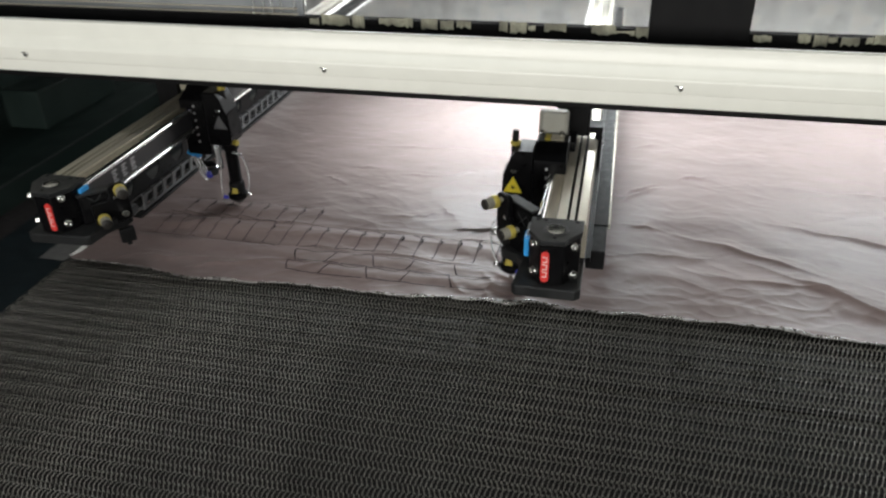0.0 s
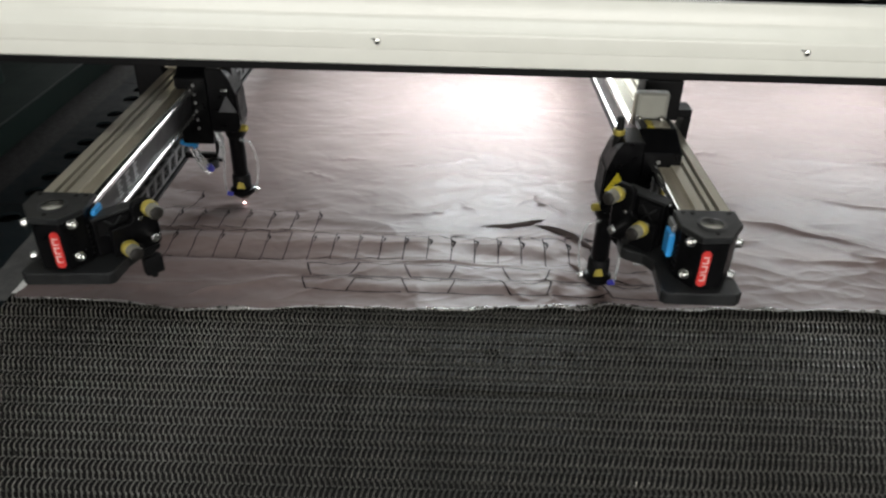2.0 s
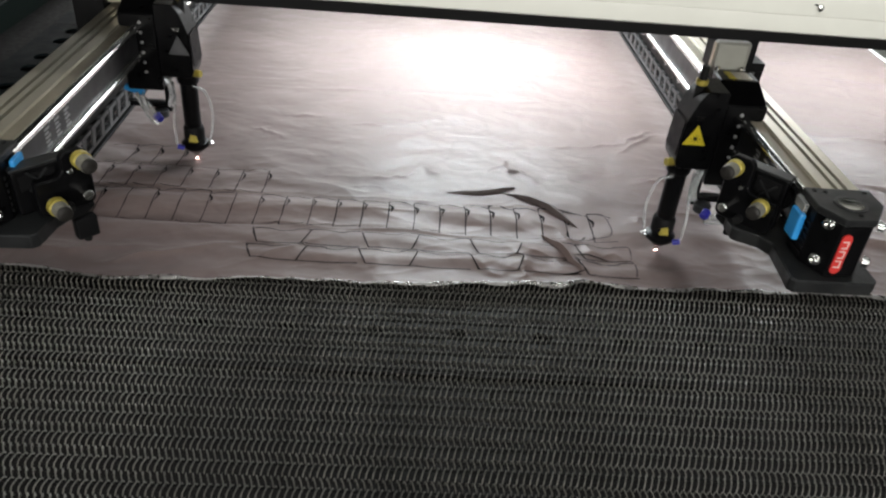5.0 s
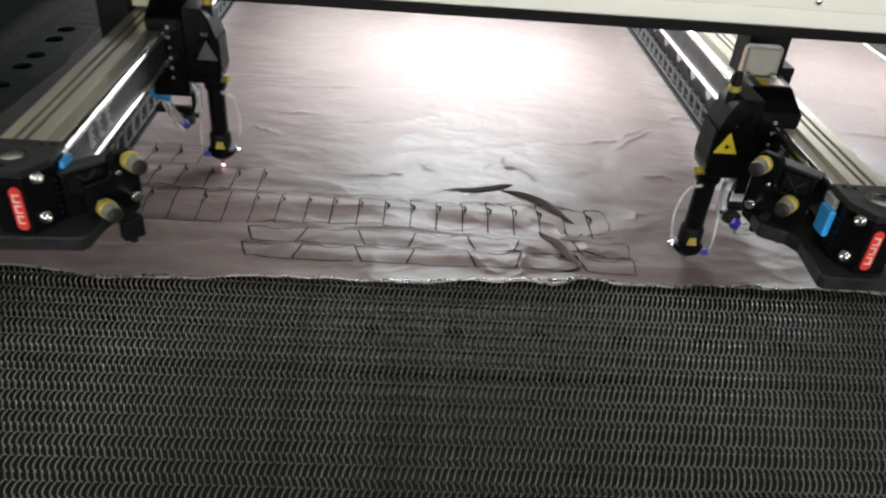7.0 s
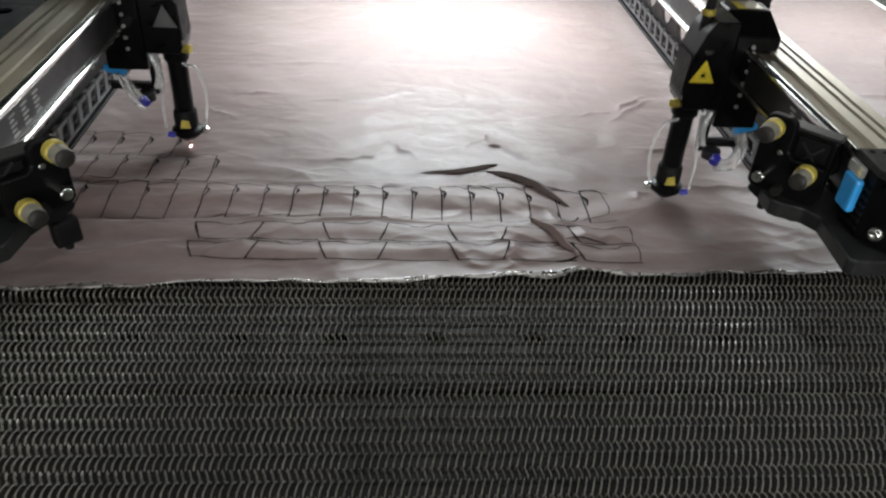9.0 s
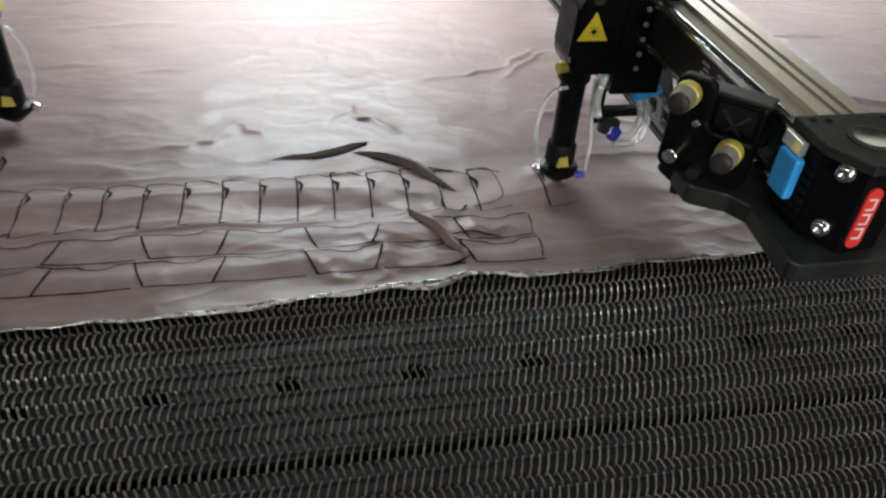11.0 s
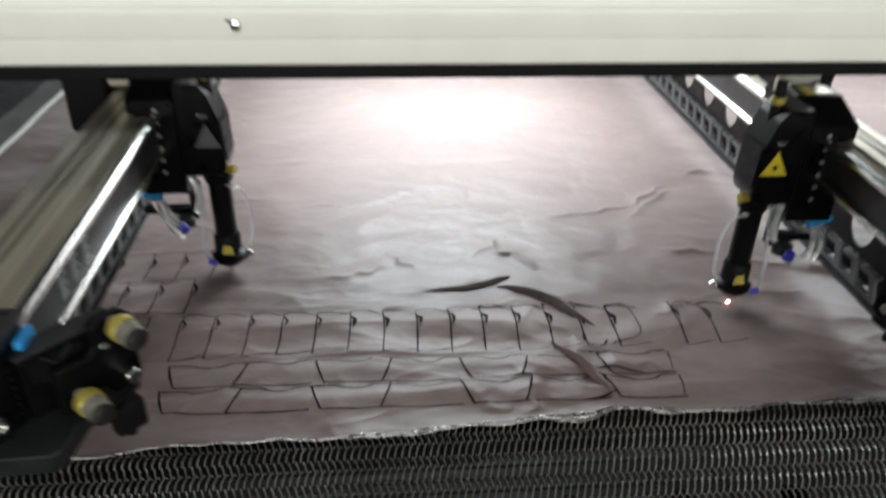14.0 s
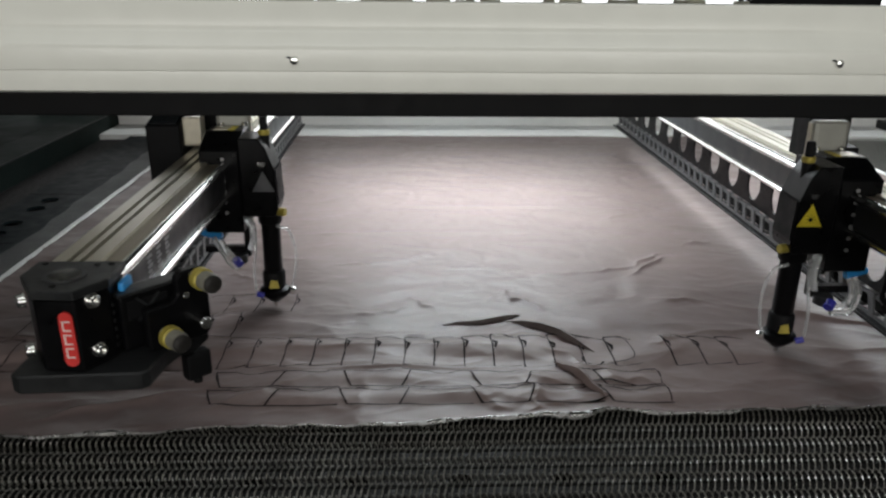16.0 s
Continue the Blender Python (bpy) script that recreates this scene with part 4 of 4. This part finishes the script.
    part("mount_clamp", tilted(prism([(-0.034 - ex, 0.166), (0.006, 0.166), (0.022, 0.174), (0.022, 0.1815), (-0.034 - ex, 0.1815)], "y", -0.010, 0.014, 0.002)), "matte", mount, "black clamp under the plate")
    if s > 0:
        part("mount_foot", tilted(box(-0.006, 0.020, 0.004, 0.018, 0.138, 0.1655, 0.003)), "matte", mount, "black foot")
        part("foot_screw", tilted(rod((0.007, 0.010, 0.131), (0.007, 0.010, 0.1378), 0.0045, 12)), "rubber", mount, "dark foot screw", True)
    else:
        for a in (-0.030, 0.004):
            part("foot_screw", tilted(rod((a, 0.004, 0.154), (a, 0.004, 0.1655), 0.0048, 12)), "rubber", mount, "dark foot screw", True)
    part("mount_boss", tilted(rod((-back + 0.010, -0.028, 0.222), (-back + 0.010, -0.0125, 0.222), 0.016, 24)), "matte", mount, "round black port", True)
    k1, k2 = c + 0.010 * u + 0.018 * nrm, c - (0.016 + ex) * u + 0.018 * nrm
    knob((k1.x, k1.y, 0.258 - 0.75 * low), nrm, 0.034, 0.0092, mount, s)
    knob((k2.x, k2.y, 0.200 if s > 0 else 0.222), nrm, 0.034, 0.0092, mount, s)
    k3 = c + 0.010 * u + 0.018 * nrm
    part("lock_screw", F(rod(k3 + Vector((0, 0, 0.202)), k3 + 0.016 * nrm + Vector((0, 0, 0.202)), 0.0062, 16)), "steel", mount, "steel lock screw", True)
    k4 = c - 0.010 * u + 0.018 * nrm
    part("lock_screw", F(rod(k4 + Vector((0, 0, 0.19)), k4 + 0.010 * nrm + Vector((0, 0, 0.19)), 0.0055, 16)), "rubber", mount, "dark lock screw", True)

    # ---- carriage with the laser head (origin at the nozzle's y)
    car = part("carriage", F(prism([(-0.022, 0.140), (0.062, 0.140), (0.062, 0.288), (0.026, 0.288), (-0.022, 0.268)], "x", -0.094, -0.036, 0.002)), "black", g, "black laser carriage with a row of screws")
    P = lambda name, bm, material, label="", smooth=False: part(name, F(bm), material, car, label, smooth)
    for k in range(6):
        P("screw", cap_screw((-0.060, -0.0225, 0.172 + 0.0165 * k), (0, -1, 0), 0.0022), "zinc", "small bright screw", True)
    P("saddle", box(-0.104, -0.040, 0.0625, 0.114, 0.2545, 0.272, 0.002), "black", "black saddle over the rail")
    P("motor", prism([(-0.088, 0.072), (-0.084, 0.068), (-0.040, 0.068), (-0.036, 0.072), (-0.036, 0.084), (-0.040, 0.088), (-0.084, 0.088), (-0.088, 0.084)], "z", 0.2725, 0.328, 0.003), "housing", "grey cream drive housing with rounded corners")
    P("motor_rim", box(-0.0358, -0.0345, 0.073, 0.083, 0.276, 0.325, 0.0004), "alu", "bright housing edge")
    for x in (-0.078, -0.042):
        P("motor_screw", cap_screw((x, 0.064, 0.289), (0, 0, 1), 0.0045), "steel", "shiny steel screw", True)
    P("sticker", box(-0.084, -0.0605, 0.030, 0.058, 0.2882, 0.2889), "alu", "silver sticker")
    P("sticker", box(-0.060, -0.050, 0.030, 0.058, 0.2882, 0.2889), "yellow", "yellow sticker")
    P("drive_bridge", box(-0.124, -0.062, 0.130, 0.182, 0.2600, 0.328, 0.003), "matte", "black bridge over the rail")
    P("bridge_cover", box(-0.120, -0.066, 0.132, 0.180, 0.3285, 0.3320, 0.001), "gloss", "glossy black cover")
    P("bridge_leg", prism([(0.146, 0.186), (0.178, 0.186), (0.182, 0.262), (0.142, 0.262)], "x", -0.150, -0.1365, 0.001), "matte", "black leg down the rail's outer side")
    P("bridge_arm", box(-0.150, -0.1245, 0.142, 0.182, 0.2625, 0.275, 0.001), "matte", "black bridge arm")
    P("leg_screw", cap_screw((-0.1505, 0.162, 0.236), (-1, 0, 0), 0.0035), "zinc", "small screw", True)
    if s > 0:
        P("side_bracket", prism([(0.055, 0.198), (0.055, 0.290), (0.140, 0.310), (0.140, 0.198)], "x", -0.194, -0.141, 0.002), "matte", "black side bracket")
        P("silver_plate", prism([(0.058, 0.2915), (0.138, 0.3110), (0.138, 0.3125), (0.058, 0.2930)], "x", -0.190, -0.146), "gloss", "glossy slanted cover")
        P("silver_block", box(-0.140, -0.112, 0.066, 0.098, 0.2550, 0.300, 0.003), "alu", "bright metal block")
    housing = [(-0.0355, 0.166), (0.013, 0.166), (0.0175, 0.178), (0.0150, 0.240), (0.004, 0.272), (-0.006, 0.286), (-0.0355, 0.286)]
    P("mirror_housing", prism(housing, "y", -0.024, 0.034, 0.0015), "black", "black mirror housing")
    P("housing_edge", prism([(0.0178, 0.185), (0.0192, 0.186), (0.0170, 0.239), (0.0156, 0.238)], "y", -0.020, 0.030), "matte", "worn housing edge")
    P("top_knob", lathe([(0.0075, 0.262), (0.0075, 0.292), (0.0060, 0.293), (0.0060, 0.312), (0.0050, 0.314)], pose(-0.001, 0.004, 0), 18), "rubber", "black top adjuster", True)
    P("top_ring", lathe([(0.0080, 0.2865), (0.0088, 0.288), (0.0088, 0.2935), (0.0080, 0.2945)], pose(-0.001, 0.004, 0), 18), "brass", "brass ring", True)
    tri = [(-0.0185, 0.206), (0.0150, 0.206), (-0.0018, 0.237)]
    sign = part("warning_sign", F(prism(tri, "y", -0.0256, -0.0245)), "yellow" if s < 0 else "grey", car, "yellow triangular warning sign" if s < 0 else "grey triangular warning sign")
    if s < 0:
        b = bmesh.new()
        lathe([(0.0030, 0), (0.0030, 0.0004), (0.0012, 0.0004)], pose(-0.0018, -0.0256, 0.216, 90, 0, 0), 12, b)
        for a in range(8):
            t = a * math.pi / 4
            rod((0.0042 * math.cos(t) - 0.0018, -0.0259, 0.216 + 0.0042 * math.sin(t)), (0.0066 * math.cos(t) - 0.0018, -0.0259, 0.216 + 0.0066 * math.sin(t)), 0.0004, 5, b)
        P("sign_mark", b, "rubber", "dark burst mark")
    P("plate_mark", prism([(-0.010, 0.250), (0.004, 0.250), (0.001, 0.244), (-0.007, 0.244)], "y", -0.0250, -0.0244), "steel", "small metal badge")
    P("lens_tube", lathe([(0.0170, 0.150), (0.0185, 0.152), (0.0185, 0.1655), (0.0140, 0.1657)], None, 28), "black", "black tube collar", True)
    P("lens_tube", lathe([(0.0135, 0.072), (0.0145, 0.074), (0.0145, 0.1498), (0.0120, 0.1500)], None, 28), "black", "slim black lens tube", True)
    P("focus_ring", lathe([(0.0150, 0.044), (0.0178, 0.046), (0.0178, 0.066), (0.0165, 0.070), (0.0150, 0.0716)], None, 28), "matte", "black focus ring", True)
    P("nozzle", lathe([(0.0030, 0.0165), (0.0080, 0.0180), (0.0215, 0.0300), (0.0235, 0.0330), (0.0235, 0.0390), (0.0170, 0.0436)], None, 28), "black", "flared black nozzle", True)
    P("nozzle_tip", lathe([(0.0012, 0.0075), (0.0026, 0.0080), (0.0036, 0.0165), (0.002, 0.0166)], None, 16), "steel", "bright nozzle tip", True)
    P("brass_patch", prism([(-0.006, 0.046), (0.010, 0.046), (0.008, 0.058), (-0.002, 0.060)], "y", -0.0190, -0.0175), "brass", "brass patch")
    P("brass_screw", rod((0.010, -0.008, 0.1700), (0.026, -0.012, 0.1700), 0.0062, 16), "brass", "brass set screw", True)
    P("chrome_fitting", lathe([(0.002, -0.0065), (0.0062, -0.003), (0.0062, 0.003), (0.002, 0.0065)], pose(0.0275, -0.004, 0.037), 16), "steel", "round chrome fitting", True)
    P("navy_fitting", rod((-0.014, -0.022, 0.036), (-0.024, -0.025, 0.040), 0.0045, 14), "navy", "navy hose fitting", True)
    P("air_hose", pipe([(0.012, -0.018, 0.150), (0.030, -0.014, 0.140), (0.038, -0.010, 0.105), (0.034, -0.006, 0.065), (0.027, -0.004, 0.043)], 0.0022), "hose", "thin clear air hose", True)
    P("air_hose", pipe([(-0.026, 0.000, 0.150), (-0.022, -0.014, 0.120), (-0.026, -0.020, 0.080), (-0.024, -0.025, 0.045)], 0.0022), "hose", "thin clear air hose", True)
    # hanging bracket with valve, blue fittings and clear hoses
    P("valve_arm", box(-0.104, -0.038, 0.000, 0.012, 0.100, 0.110, 0.001), "black", "black arm")
    P("valve_post", box(-0.042, -0.033, -0.002, 0.014, 0.094, 0.166, 0.001), "black", "black post")
    P("valve", lathe([(0.006, 0.084), (0.013, 0.088), (0.013, 0.100), (0.006, 0.104)], pose(-0.050, -0.008, 0), 18), "alu_side", "round metal valve", True)
    P("blue_fitting", rod((-0.105, -0.004, 0.136), (-0.074, -0.010, 0.130), 0.0058, 14), "blue", "blue push-in fitting", True)
    P("navy_fitting", rod((-0.052, -0.026, 0.098), (-0.044, -0.034, 0.092), 0.0068, 14), "navy", "navy push-in fitting", True)
    for d in (0.0, 0.006):
        bow = (0.0, 0.0) if s < 0 else (0.014, 0.010)
        P("hose_loop", pipe([(-0.078 - d, -0.010 - d, 0.130), (-0.080 - d + bow[0], -0.022 - d, 0.112 + bow[1] * 0.3), (-0.068 - d + bow[0], -0.030 - d, 0.094 - d + bow[1]), (-0.046, -0.032 - d, 0.092 - d)], 0.0040), "hose", "clear curved hose", True)
        P("hose_loop", pipe([(-0.034, -0.002 - d, 0.158), (-0.026, -0.012 - d, 0.150), (-0.024, -0.014 - d, 0.132), (-0.030, -0.012 - d, 0.112)], 0.0046), "hose", "clear curved hose", True)
    P("spark", lathe([(0.0006, 0.0045), (0.0018, 0.0052), (0.0018, 0.0068), (0.0008, 0.0076)], None, 10), "spark", "glowing laser spark", True)
    return g, car


hall()
belt()
sheet = cloth()
cuts(sheet)
frame_parts()
left_gantry, left_car = gantry(1, "black and aluminium gantry with a laser head and grey sign")
right_gantry, right_car = gantry(-1, "black and aluminium gantry with a laser head and yellow warning sign")


# ---------------------------------------------------------------- motion
LEFT = [(0.0, -0.6492, 0.008, 0.375), (0.5, -0.6091, 0.0041, 0.425), (1.0, -0.6416, 0.0066, 0.478), (1.5, -0.6441, 0.008, 0.436), (2.0, -0.6009, 0.0059, 0.423), (2.5, -0.5972, 0.0052, 0.39), (3.0, -0.5642, 0.0042, 0.438), (3.5, -0.6089, 0.0069, 0.483), (4.0, -0.5961, 0.0051, 0.434), (6.5, -0.5544, 0.0074, 0.425), (7.0, -0.519, 0.006, 0.403), (7.5, -0.4742, 0.0052, 0.42), (8.0, -0.486, 0.002, 0.476), (8.5, -0.5162, 0.008, 0.449), (9.0, -0.4937, 0.0067, 0.428), (9.5, -0.4779, 0.0039, 0.393), (10.0, -0.438, 0.0, 0.442), (12.5, -0.44, 0.0, 0.47), (13.0, -0.445, 0.0, 0.478), (13.5, -0.436, 0.0, 0.43), (14.0, -0.393, 0.0, 0.416), (14.5, -0.349, -0.008, 0.401), (15.0, -0.3475, -0.0065, 0.469), (15.5, -0.3911, -0.0059, 0.456), (16.0, -0.3868, -0.0032, 0.425)]
RIGHT = [(0.0, 0.0342, -0.008, 0.183), (0.5, 0.0175, -0.0035, 0.143), (1.0, 0.011, 0.0, 0.168), (1.5, 0.07, -0.002, 0.168), (2.0, 0.0555, 0.0065, 0.15), (2.5, 0.0411, 0.0079, 0.155), (3.0, 0.1806, -0.0016, 0.133), (3.5, 0.1603, -0.0013, 0.136), (4.0, 0.2095, -0.0045, 0.173), (6.5, 0.2242, -0.0062, 0.218), (7.0, 0.2535, -0.0055, 0.172), (7.5, 0.2044, -0.0064, 0.181), (8.0, 0.2094, -0.008, 0.253), (8.5, 0.229, -0.002, 0.233), (9.0, 0.2332, 0.0008, 0.279), (9.5, 0.1961, -0.0051, 0.307), (10.0, 0.2035, -0.008, 0.262), (12.5, 0.258, -0.003, 0.259), (13.0, 0.283, 0.0, 0.223), (13.5, 0.322, 0.0, 0.262), (14.0, 0.287, 0.0, 0.309), (14.5, 0.278, 0.0, 0.277), (15.0, 0.321, 0.0, 0.249), (15.5, 0.324, 0.0, 0.215), (16.0, 0.353, 0.0, 0.255)]


def motions():
    for g, car, rows in ((left_gantry, left_car, LEFT), (right_gantry, right_car, RIGHT)):
        walk(g, [(t, pose(x, 0, 0)) for t, x, d, y in rows])
        walk(car, [(t, pose(d, y, 0)) for t, x, d, y in rows])
    for ob, t in LATE_CUTS:
        walk(ob, [(0.0, pose(0, 0, -0.0095)), (max(0.1, t - 0.2), pose(0, 0, -0.0095)), (t, pose(0, 0, 0)), (16.0, pose(0, 0, 0))])


motions()
